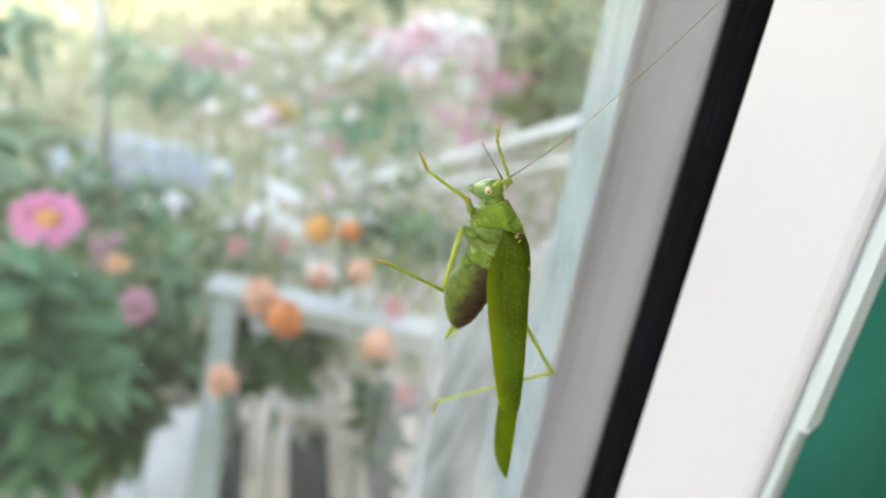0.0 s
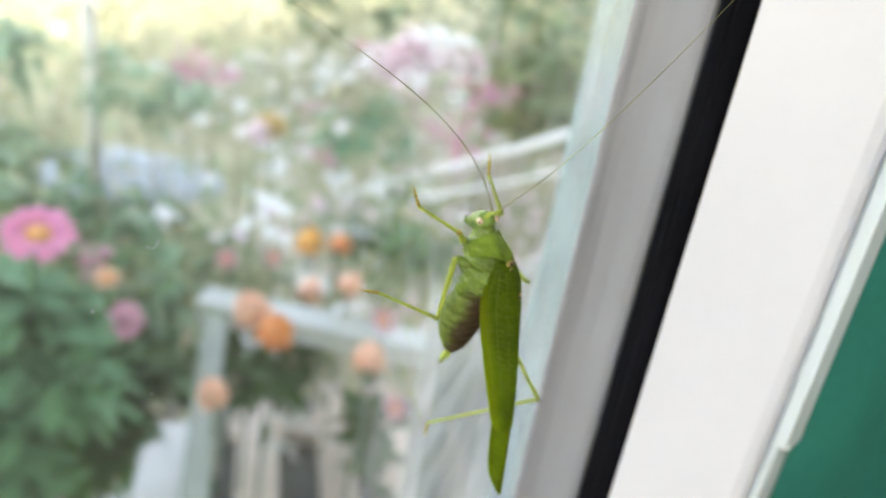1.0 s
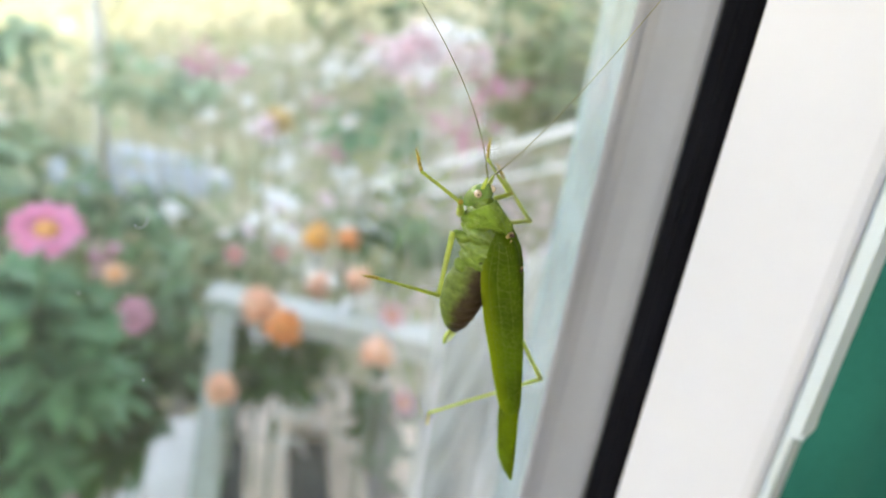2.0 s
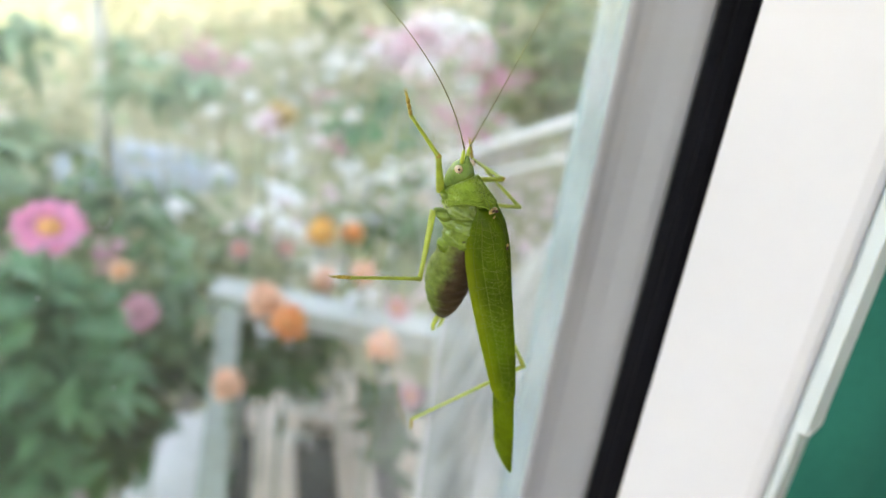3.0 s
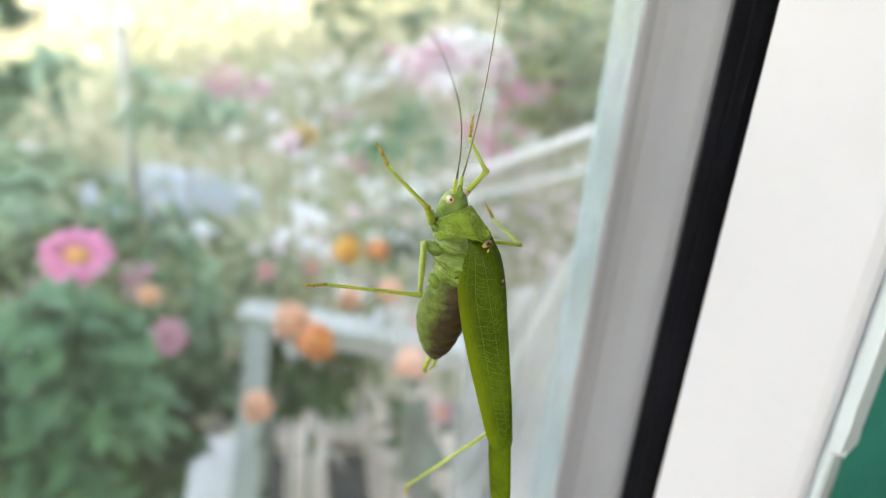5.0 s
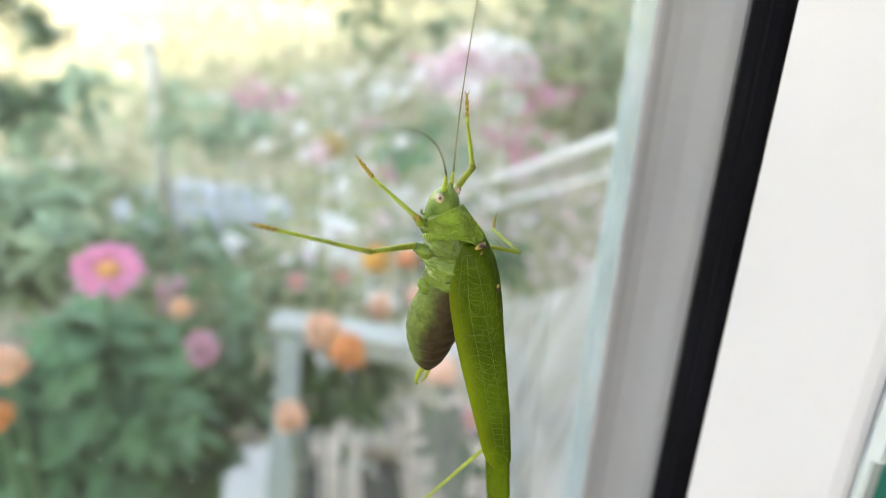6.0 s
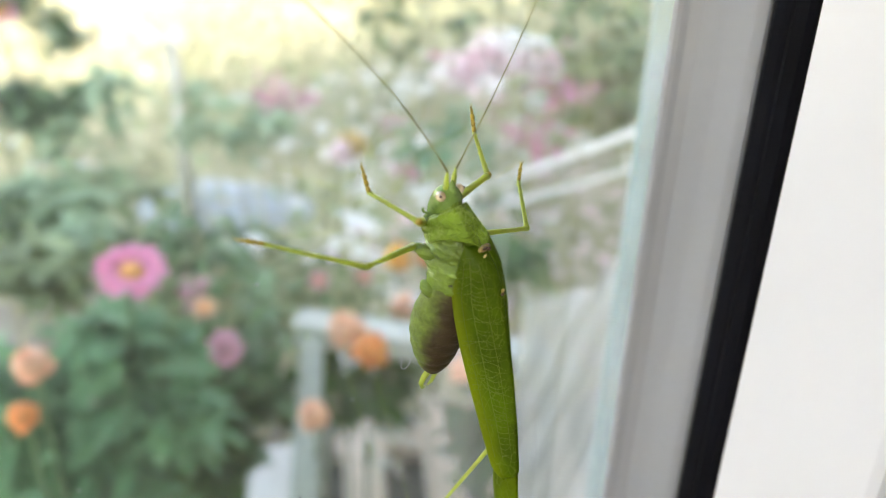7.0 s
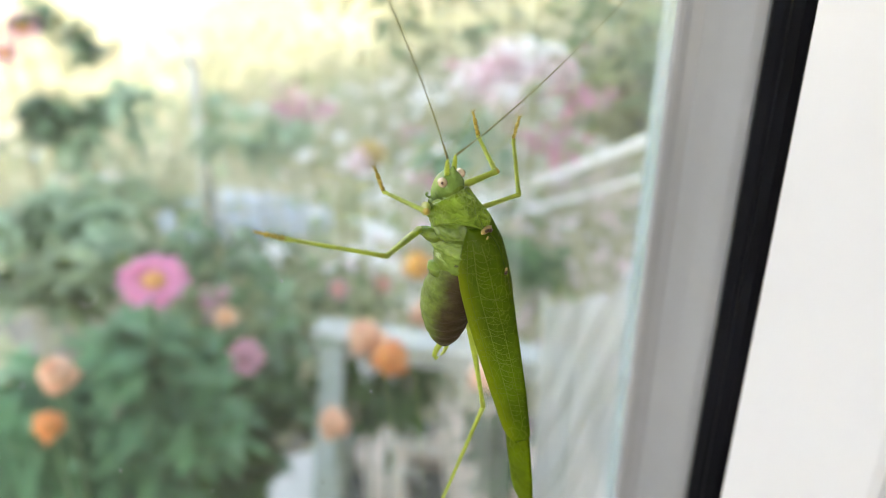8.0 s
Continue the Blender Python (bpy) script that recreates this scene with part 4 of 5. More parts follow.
def stalks(name, label, mat, centre, rx, ry, height, count, seed, radius=0.0018):
    rng = random.Random(seed)
    pairs = []
    for k in range(count):
        a, r = rng.uniform(0, 6.283), math.sqrt(rng.random())
        b = Vector((centre[0] + rx * r * math.cos(a), centre[1] + ry * r * math.sin(a), SOIL - 0.01))
        h = height * rng.uniform(0.55, 1.05)
        lean = Vector((rng.gauss(0, 0.12), rng.gauss(0, 0.12), 0)) * h
        pairs.append(tube([b, b + lean * 0.3 + Vector((0, 0, h * 0.5)), b + lean + Vector((0, 0, h))], [radius, radius * 0.8, radius * 0.5], 4))
    return tagged(new(name, mesh_of(name, *join(*pairs), mat)), label, "stalks", kind="stuff")


HELD = {}


def tuft(place, rng):
    """Gathers four or five florets in a head before it moves on."""
    if HELD.get("left", 0) <= 0:
        HELD["spot"], HELD["left"] = place(rng), rng.choice((3, 4, 5, 6))
    HELD["left"] -= 1
    p, s = HELD["spot"]
    return p + Vector((rng.gauss(0, 0.007), rng.gauss(0, 0.007), rng.gauss(0, 0.004))), s * rng.uniform(0.8, 1.2)


def garden_beds():
    # blue-green leafy bush below the large pink zinnia
    scatter("zinnia_foliage", "blue-green zinnia leaves crowded in the bed", "foliage", LEAF_BLUE, 1500, clump((0.239, 0.627, -0.477), 0.085, 0.085, 0.095, 24, 4), (0.040, 0.016), 11)
    scatter("bed_foliage", "deep green leaves low in the flower bed", "foliage", LEAF_DEEP, 420, clump((0.398, 0.701, -0.592), 0.040, 0.040, 0.065, 10, 5), (0.055, 0.026), 12)
    scatter("back_foliage", "dark green leaves behind the zinnias", "foliage", LEAF_DARK, 100, clump((0.47, 0.80, -0.50), 0.13, 0.12, 0.12, 9, 6), (0.05, 0.02), 13)
    scatter("zinnia_leaves", "blue-green leaves close below the large pink zinnia", "foliage", LEAF_BLUE, 260, clump((0.265, 0.551, -0.339), 0.036, 0.036, 0.026, 12, 47), (0.034, 0.014), 48)
    scatter("shaded_leaves", "green leaves round the dusky pink zinnia", "foliage", LEAF_DARK, 110, clump((0.458, 0.676, -0.568), 0.045, 0.045, 0.035, 9, 67), (0.045, 0.020), 68)
    scatter("soft_foliage", "soft green leaves paled with haze behind the zinnia bed", "foliage", LEAF_HAZED, 240, clump((0.414, 1.07, -0.441), 0.085, 0.085, 0.035, 12, 71), (0.045, 0.020), 72)
    scatter("olive_foliage", "olive green leaves at the back of the zinnia bed", "foliage", LEAF_MID, 180, clump((0.337, 0.924, -0.441), 0.06, 0.06, 0.03, 10, 73), (0.045, 0.018), 74)
    scatter("border_leaves", "mid green leaves over the far soil of the bed", "foliage", LEAF_MID, 420, clump((0.86, 1.26, -0.775), 0.19, 0.22, 0.05, 20, 81), (0.055, 0.026), 82)
    scatter("border_shade", "green leaves low over the middle of the bed", "foliage", LEAF_MID, 150, clump((0.62, 1.02, -0.66), 0.11, 0.11, 0.05, 11, 83), (0.055, 0.024), 84)
    scatter("bed_edge_leaves", "soft green leaves between the shrub and the zinnias", "foliage", LEAF_MID, 330, clump((0.55, 1.24, -0.56), 0.12, 0.13, 0.06, 15, 85), (0.055, 0.026), 86)
    # clump of dark leaves under the orange marigold
    scatter("marigold_foliage", "dark feathery marigold leaves beside the planks", "foliage", LEAF_DEEP, 560, clump((0.635, 0.635, -0.590), 0.095, 0.085, 0.030, 11, 7), (0.032, 0.011), 14)
    scatter("clover_clump", "green leafy clump among pale stalks", "foliage", LEAF_MID, 110, clump((0.95, 0.70, -0.55), 0.14, 0.13, 0.09, 10, 8), (0.045, 0.018), 15)
    # the wider meadow of the garden
    def meadow(rng):
        x, y = rng.uniform(0.5, 3.4), rng.uniform(0.7, 2.7)
        return Vector((x, y, SOIL + abs(rng.gauss(0, 0.20)) * (0.4 + 0.6 * noise.noise(Vector((x * 2.3, y * 2.3, 5))) + 0.3))), rng.uniform(0.5, 1.3)
    scatter("meadow_leaves", "loose grey-green leaves of the garden meadow", "foliage", LEAF_MID, 2600, meadow, (0.05, 0.016), 16)
    scatter("dry_leaves", "straw-coloured dry leaves between the flowers", "foliage", LEAF_DRY, 2200, meadow, (0.05, 0.010), 17, 70)
    scatter("right_shrub", "olive green shrub at the back of the garden", "shrub", LEAF_MID, 900, clump((2.0, 1.05, -0.25), 0.40, 0.30, 0.35, 14, 9), (0.06, 0.025), 18)
    scatter("far_shrub", "dark olive shrub far back in the garden", "shrub", LEAF_DARK, 900, clump((2.3, 1.75, -0.35), 0.55, 0.4, 0.35, 14, 10), (0.07, 0.03), 19)
    scatter("corner_shrub", "green shrub with coarse leaves by the bright lawn", "shrub", LEAF_DARK, 100, clump((0.587, 1.288, -0.236), 0.05, 0.05, 0.075, 8, 12), (0.04, 0.019), 20)
    scatter("low_corner_shrub", "dark green leafy lobe of the shrub by the lawn", "shrub", LEAF_DARK, 150, clump((0.55, 1.252, -0.351), 0.062, 0.055, 0.045, 8, 61), (0.04, 0.019), 62)
    scatter("mid_shrub", "green leafy stems paled with haze in the meadow", "foliage", LEAF_HAZED, 110, clump((0.92, 1.28, -0.47), 0.10, 0.09, 0.07, 8, 13), (0.06, 0.02), 21)
    def lawn(rng):
        x, y = rng.uniform(0.6, 5.0), rng.uniform(1.7, 4.2)
        return Vector((x, y, SOIL + abs(rng.gauss(0, 0.13)) * (1.1 + 1.5 * noise.noise(Vector((x * 1.3, y * 1.3, 9)))))), rng.uniform(0.6, 1.6)
    scatter("lawn_tufts", "yellow-green tufts of sunlit grass beyond the flowers", "grass", LEAF_LIME, 2600, lawn, (0.09, 0.012), 30, 75)
    scatter("olive_shrub", "olive green shrub behind the white lines", "shrub", LEAF_OLIVE, 270, clump((1.385, 0.753, -0.351), 0.14, 0.14, 0.10, 16, 41), (0.064, 0.026), 42)
    scatter("dry_shrub_stems", "straw-coloured dry leaves hanging in the olive shrub", "foliage", LEAF_DRY, 90, clump((1.372, 0.778, -0.387), 0.14, 0.14, 0.11, 12, 87), (0.075, 0.018), 88, 75)
    scatter("deep_shrub", "deep green leaves standing beside the olive shrub", "shrub", LEAF_MID, 70, clump((1.271, 0.617, -0.34), 0.04, 0.05, 0.115, 8, 63), (0.058, 0.026), 64)
    scatter("shade_leaves", "dark teal leaves hanging over the slats", "foliage", LEAF_DEEP, 70, clump((0.729, 0.547, -0.7), 0.018, 0.018, 0.03, 6, 65), (0.04, 0.018), 66)
    scatter("phlox_leaves", "blue-green leaves below the phlox heads", "foliage", LEAF_BLUE, 80, clump((1.02, 0.84, -0.42), 0.09, 0.09, 0.045, 8, 43), (0.045, 0.018), 44)
    scatter("tall_leaves", "green leaves beside the orange marigolds", "foliage", LEAF_DARK, 130, clump((0.86, 0.63, -0.47), 0.065, 0.06, 0.055, 8, 45), (0.04, 0.016), 46)
    stalks("meadow_stalks", "thin pale stalks standing in the meadow", LEAF_DRY, (1.6, 1.4), 1.3, 0.9, 0.55, 320, 22)
    # uncountable small white and blush florets
    def white_field(rng):
        # drifts that follow a slow noise, thicker in the middle of the meadow
        while True:
            x, y = rng.uniform(0.62, 2.0), rng.uniform(0.62, 1.75)
            if noise.noise(Vector((x * 4.1, y * 4.1, 2))) > rng.uniform(-0.35, 0.5) + (0.35 if x < 0.9 and y > 0.72 else 0.0):
                break
        h = SOIL + 0.30 + 0.16 * noise.noise(Vector((x * 1.7, y * 1.7, 8))) + rng.gauss(0, 0.04)
        return Vector((x, y, h)), rng.choice((0.5, 0.7, 1.0, 1.4))
    for k in range(3):
        scatter("white_florets", "small white florets scattered over the meadow", "florets", PETALS["white"], 300, lambda rng: tuft(white_field, rng), (0.020, 0.016), 23 + k, 30)

    def pale_drift(rng):
        # a thick pale drift on the side of the fleece, added to imitate whitish haze
        x, y = rng.uniform(0.85, 1.9), rng.uniform(0.45, 1.05)
        return Vector((x, y, SOIL + 0.20 + 0.10 * noise.noise(Vector((x * 3, y * 3, 4))) + rng.gauss(0, 0.04))), rng.choice((0.6, 0.9, 1.2))
    scatter("haze_florets", "pale florets added as whitish haze beside the fleece", "florets", PETALS["blush"], 650, pale_drift, (0.026, 0.018), 49, 40)
    scatter("leafy_stems", "green leafy stems paled with haze by the post", "foliage", LEAF_HAZED, 170, clump((0.70, 1.42, -0.50), 0.09, 0.08, 0.12, 8, 14), (0.06, 0.02), 33)
    spots = ((0.616, 0.600, -0.66), (0.60, 0.575, -0.70), (0.572, 0.615, -0.548), (0.69, 0.56, -0.50), (0.63, 0.585, -0.67))
    scatter("dropped_petals", "white florets over the dark leaves and slats", "florets", PETALS["white"], 46,
            lambda rng: (Vector(rng.choice(spots)) + Vector((rng.gauss(0, 0.012), rng.gauss(0, 0.012), rng.gauss(0, 0.006))), rng.uniform(0.7, 1.1)), (0.018, 0.015), 34, 30)

    def phlox(rng):
        c = rng.choice(((1.003, 0.803, -0.296), (1.01, 0.755, -0.306), (1.041, 0.764, -0.267), (1.077, 0.707, -0.278)))
        return Vector(c) + Vector((rng.gauss(0, 0.019), rng.gauss(0, 0.019), rng.gauss(0, 0.015))), rng.uniform(0.7, 1.3)
    scatter("phlox_florets", "heads of pale pink and white phlox", "florets", PETALS["blush"], 130, phlox, (0.022, 0.018), 24, 30)
    scatter("pink_florets", "heads of deeper pink phlox", "florets", PETALS["rose"], 26, phlox, (0.022, 0.018), 25, 30)

    scatter("pale_phlox_florets", "white phlox heads beside the pink ones", "florets", PETALS["white"], 120, lambda rng: tuft(lambda r: phlox(r), rng), (0.024, 0.019), 29, 30)

    def mauve(rng):
        c = rng.choice(((0.85, 1.08, -0.35), (0.88, 1.05, -0.37), (1.05, 0.98, -0.44), (1.0, 0.9, -0.48), (1.04, 0.70, -0.39), (1.18, 0.71, -0.345), (0.62, 1.02, -0.62), (0.852, 0.561, -0.31), (1.051, 0.637, -0.308)))
        return Vector(c) + Vector((rng.gauss(0, 0.022), rng.gauss(0, 0.022), rng.gauss(0, 0.012))), rng.uniform(0.7, 1.2)
    scatter("mauve_florets", "mauve flower heads among the stalks", "florets", PETALS["mauve"], 180, mauve, (0.022, 0.016), 26, 30)


garden_beds()

# the single flowers that can be told apart
daisy((0.235, 0.485, -0.248), "pink", 0.048, "large pink zinnia with an orange middle in the bed", (20, -12), 2, 17, LEAF_BLUE, foot_shift=(0.0, 0.16))
daisy((0.425, 0.659, -0.474), "rose", 0.040, "dusky pink zinnia with a mauve middle", (48, -20), 1, 13, LEAF_BLUE, PETALS["mauve"])
daisy((0.472, 0.759, -0.485), "peach", 0.030, "small peach zinnia behind the leaves", (30, -20), 1, 12)
daisy((0.705, 0.816, -0.559), "rose", 0.030, "small rose pink flower low in the meadow", (40, -20), 1, 12)
daisy((0.754, 0.772, -0.554), "mauve", 0.028, "small mauve flower low in the meadow", (40, -20), 1, 12)
daisy((0.698, 0.519, -0.516), "rose", 0.034, "small pink flower beside the planks", (40, -10), 1, 12)
daisy((0.667, 0.460, -0.603), "rose", 0.034, "small pink flower low between the planks", (40, -10), 1, 12)
daisy((0.53, 1.295, -0.221), "rose", 0.055, "rosy flower above the coarse green shrub", (40, -20), 1, 12)
daisy((0.498, 1.3, -0.257), "rose", 0.045, "faded rosy flower in the coarse green shrub", (40, -20), 1, 12)
marigold((0.255, 0.599, -0.497), "amber", 0.043, "brownish orange marigold low in the bed")
marigold((0.169, 0.517, -0.31), "peach", 0.036, "peach marigold among blue-green leaves", LEAF_BLUE)
marigold((0.149, 0.497, -0.332), "orange", 0.028, "orange marigold among blue-green leaves", LEAF_BLUE)
marigold((0.729, 0.681, -0.494), "amber", 0.053, "amber marigold in the middle of the meadow")
marigold((0.756, 0.651, -0.492), "orange", 0.045, "bright orange marigold in the middle of the meadow")
marigold((0.867, 0.901, -0.415), "straw", 0.06, "faded straw-coloured marigold far in the meadow")
marigold((0.832, 0.901, -0.421), "blush", 0.05, "pale blush marigold far in the meadow")
marigold((0.690, 0.640, -0.530), "peach", 0.045, "faded peach marigold in the meadow")
marigold((0.539, 0.549, -0.490), "orange", 0.053, "orange marigold over dark leaves")
marigold((0.552, 0.594, -0.488), "peach", 0.057, "pale peach marigold over dark leaves")
marigold((0.443, 0.532, -0.515), "peach", 0.043, "peach marigold beside the pale beam")
marigold((0.599, 0.457, -0.511), "peach", 0.055, "pale peach marigold beside the planks")
marigold((0.680, 0.569, -0.487), "peach", 0.045, "coral peach marigold beside the rail")


def bed_soil():
    """Grey-brown crumbly soil of the zinnia bed, a little over the ground round it."""
    rim = [(0.059, 0.883), (0.369, 0.685), (0.506, 0.808), (0.700, 0.872), (0.93, 1.02), (1.03, 1.30), (0.90, 1.70), (0.45, 1.80)]
    top = [(x, y, SOIL + 0.012) for x, y in rim]
    low = [(x, y, SOIL - 0.03) for x, y in rim]
    n = len(rim)
    faces = [(i, (i + 1) % n, n + (i + 1) % n, n + i) for i in range(n)] + [tuple(range(n, 2 * n))]
    tagged(new("bed_soil", mesh_of("bed_soil", low + top, faces, BED_SOIL, False)), "grey-brown crumbly soil of the flower bed", "soil", kind="structure")


bed_soil()


def planks():
    """A low pallet of weathered slats on the soil, with a raised pale frame round its far corner."""
    deck = thing("slatted_pallet", "weathered pale wooden slats lying on the soil with dark gaps", "pallet", at=(0.632, 0.505, SOIL))
    way = Matrix.Rotation(radians(-43), 4, "Z")
    me = mesh_of("slat", *box(-0.029, 0.029, -0.30, 0.27, 0.055, 0.075, 0.003), PLANK, False)
    narrow = mesh_of("slat", *box(-0.024, 0.024, -0.30, 0.27, 0.055, 0.075, 0.003), PLANK, False)
    for k, x in enumerate((-0.102, 0.010, 0.096, 0.180)):
        ob = part("slat", narrow if k else me, deck)
        ob.matrix_basis = way @ pose(x, 0.012 * (k % 2), 0.001 * k, 0, 0, (k % 3 - 1) * 0.9)
    for y in (-0.20, 0.18):
        me2 = mesh_of("bearer", *box(-0.14, 0.20, y, y + 0.05, 0.0, 0.0545), PLANK, False)
        part("bearer", me2, deck).matrix_basis = way.copy()
    # earth patch whose dark colour gives the shade in the gaps
    earth = mesh_of("soil_bed", *moved(box(-0.17, 0.30, -0.36, 0.30, -0.02, 0.030, 0.01), Matrix.Translation((0.632, 0.505, SOIL)) @ way), EARTH)
    tagged(new("soil_bed", earth), "earth coloured dark as the shade under the slats", "soil", kind="structure")
    slab = thing("paving_slab", "pale grey concrete slab on the soil", "slab", at=(0.478, 0.652, SOIL))
    corner = [(0.582, 0.814), (0.344, 0.668), (0.453, 0.555), (0.639, 0.776)]
    part("slab", mesh_of("slab", *prism([(x - 0.478, y - 0.652) for x, y in corner], 0.0, 0.06), SLAB, False), slab)
    # raised frame: a beam that runs away from the house and a rail across its end
    bed = thing("bed_frame", "pale painted wooden frame standing over the pallet", "frame", at=(0, 0, SOIL))
    beam = [Vector((0.30, 0.405, 0.235)), Vector((0.59, 0.70, 0.31))]
    rail = [Vector((0.575, 0.715, 0.315)), Vector((0.735, 0.43, 0.312))]

    def bar(a, b, w, h):
        d = b - a
        q = d.to_track_quat("Y", "Z").to_matrix().to_4x4()
        return Matrix.Translation(a) @ q, box(-w / 2, w / 2, 0, d.length, -h / 2, h / 2, 0.002)
    for a, b, nm, w in ((*beam, "beam", 0.028), (*rail, "rail", 0.044)):
        m, pr = bar(a, b, w, 0.028)
        part(nm, mesh_of(nm, *moved(pr, m), RAIL if nm == "rail" else BEAM, False), bed)
    for p in (beam[0], beam[1], rail[1]):
        part("post", mesh_of("post", *box(p.x - 0.010, p.x + 0.010, p.y - 0.010, p.y + 0.010, 0.0, p.z - 0.012, 0.002), BEAM, False), bed)


planks()


def fleece():
    """White garden fleece hung in slanting folds from a cord between two stakes."""
    lb, rb = Vector((0.49, 0.320, SOIL + 0.015)), Vector((0.41, 0.19, SOIL + 0.015))
    lt, rt = Vector((0.634, 0.409, -0.397)), Vector((0.740, 0.332, -0.328))

    def fn(u, v):
        p = lb.lerp(rb, u).lerp(lt.lerp(rt, u), v)
        amp = (1.15 - 0.55 * v) * min(1.0, 0.15 + u * 6)
        fold = 0.010 * math.sin(u * 22 - 46 * v + 1.2 * math.sin(v * 5 + u * 6)) + 0.004 * math.sin(u * 43 - 88 * v + 2 * math.sin(u * 7)) + 0.010 * math.sin(u * 8 - 9 * v + 2)
        p += Vector((0.75, 0.65, 0.1)) * fold * amp
        p.z -= 0.03 * math.sin(math.pi * u) * v
        return p
    cloth = thing("garden_fleece", "white garden fleece hanging in slanting folds from a cord", "fleece")
    part("cloth", mesh_of("cloth", *sheet(120, 90, fn, 0.001), FLEECE), cloth)
    for p in (lt, rt):
        part("stake", mesh_of("stake", *tube([(p.x, p.y, SOIL - 0.02), (p.x, p.y, p.z + 0.01)], 0.002, 8), POST), cloth, "thin grey stake")


fleece()


def cords():
    for a, b, sag, r in (((1.24, 0.40, -0.268), (1.016, 0.842, -0.538), 0.004, 0.0075), ((1.10, 0.35, -0.300), (0.95, 0.72, -0.495), 0.005, 0.0030)):
        a, b = Vector(a), Vector(b)
        pts = [a.lerp(b, k / 14) - Vector((0, 0, sag * 4 * (k / 14) * (1 - k / 14))) for k in range(15)]
        c = thing("washing_line", "white line strung between short stakes in the garden", "line", "garden lines")
        part("cord", mesh_of("cord", *tube(pts, r, 8), ROPE), c)
        for p in (a, b):
            part("stake", mesh_of("stake", *tube([(p.x, p.y, SOIL - 0.02), (p.x, p.y, p.z + 0.01)], 0.007, 8), POST), c)
    pole = thing("garden_pole", "thin grey upright pole in the meadow", "pole", at=(1.02, 1.62, SOIL))
    part("shaft", mesh_of("shaft", *tube([(0, 0, -0.02), (0.008, 0, 0.25), (0.0, 0, 0.45)], [0.016, 0.015, 0.014], 10), POST), pole)
    part("cap", mesh_of("cap", *ball((0, 0, 0.45), 0.018, 0.018, 0.012, 10, 6), POST), pole)
    tub = thing("plastic_basin", "upturned pale blue-grey plastic basin in the meadow", "basin", at=(1.146, 1.651, SOIL))
    tub.rotation_euler = (0, 0, radians(-48))
    keys = [(0.0, 0, 0, 0.21, 0.13), (0.02, 0, 0, 0.21, 0.13), (0.03, 0, 0, 0.20, 0.12), (0.055, -0.02, 0, 0.15, 0.09), (0.075, -0.04, 0, 0.09, 0.05), (0.08, -0.05, 0, 0.04, 0.02)]
    part("shell", mesh_of("shell", *loft(keys, 32), BASIN), tub)
    ring = [(0.213 * math.cos(a), 0.133 * math.sin(a), 0.012) for a in [k * 2 * math.pi / 32 for k in range(33)]]
    part("rim", mesh_of("rim", *tube(ring, 0.010, 8), BASIN), tub)


cords()


# ---- what moves ----
BODY = [
    (0, -2.64, -0.13, 19.91, -0.0, -1.6, 2.0),
    (0.5, -2.68, -0.11, 19.78, -0.2, -1.1, 3.3),
    (1, -2.49, -0.16, 19.85, -0.2, -1.6, 3.6),
    (1.5, -2.89, -0.15, 20.35, -1.5, -2.2, 3.4),
    (3, -4.32, 0.10, 22.57, -4.2, -3.2, 2.5),
    (3.5, -4.41, -0.00, 22.66, -5.2, -1.9, 2.1),
    (4, -5.09, 0.12, 23.25, -4.1, -2.6, 3.2),
    (5.5, -7.90, -0.18, 22.98, -3.5, 0.8, 1.0),
    (6, -9.26, -0.08, 24.09, -2.3, 0.2, 2.8),
    (6.5, -9.28, 0.07, 24.72, -0.4, -0.8, 1.1),
    (7, -9.12, 0.07, 24.90, -1.1, -1.5, 1.0),
    (7.5, -9.74, 0.26, 25.97, 0.7, -5.7, 3.3),
    (8, -9.55, 0.25, 26.57, 0.5, -6.6, 1.5),
]
LF = [  # seconds, knee, ankle
    (0, -6.6, -3.8, 27.9, -8.1, -0.6, 29.6),
    (0.5, -6.6, -3.7, 27.8, -8.3, -0.6, 29.7),
    (1, -6.5, -3.8, 27.8, -8.3, -0.6, 29.4),
    (1.5, -7.0, -4.0, 28.1, -8.5, -0.6, 29.6),
    (3, -7.3, -2.3, 31.9, -9.1, -0.7, 35.0),
    (3.5, -7.6, -2.2, 31.9, -9.2, -0.4, 35.1),
    (4, -8.5, -2.7, 32.2, -9.8, -0.6, 35.3),
    (5.5, -11.6, -3.7, 31.2, -12.6, -0.6, 33.4),
    (6, -12.9, -4.2, 31.8, -13.4, -0.7, 33.7),
    (6.5, -13.1, -4.3, 32.2, -13.7, -0.6, 33.6),
    (7, -13.0, -4.4, 32.3, -13.4, -0.5, 33.2),
    (7.5, -14.0, -4.5, 33.0, -13.6, -0.6, 33.3),
    (8, -13.9, -4.7, 33.4, -13.7, -0.7, 33.6),
]
LF_TIP = [(0, -9.1, 31.4), (0.5, -8.8, 31.2), (1, -8.7, 30.9), (1.5, -8.8, 31.1), (3, -9.3, 36.7), (3.5, -9.7, 36.9), (4, -10.4, 36.6), (5.5, -13.0, 34.7), (6, -13.9, 34.7), (6.5, -13.7, 35.1), (7, -13.7, 35.0), (7.5, -13.9, 35.0), (8, -13.9, 35.1)]
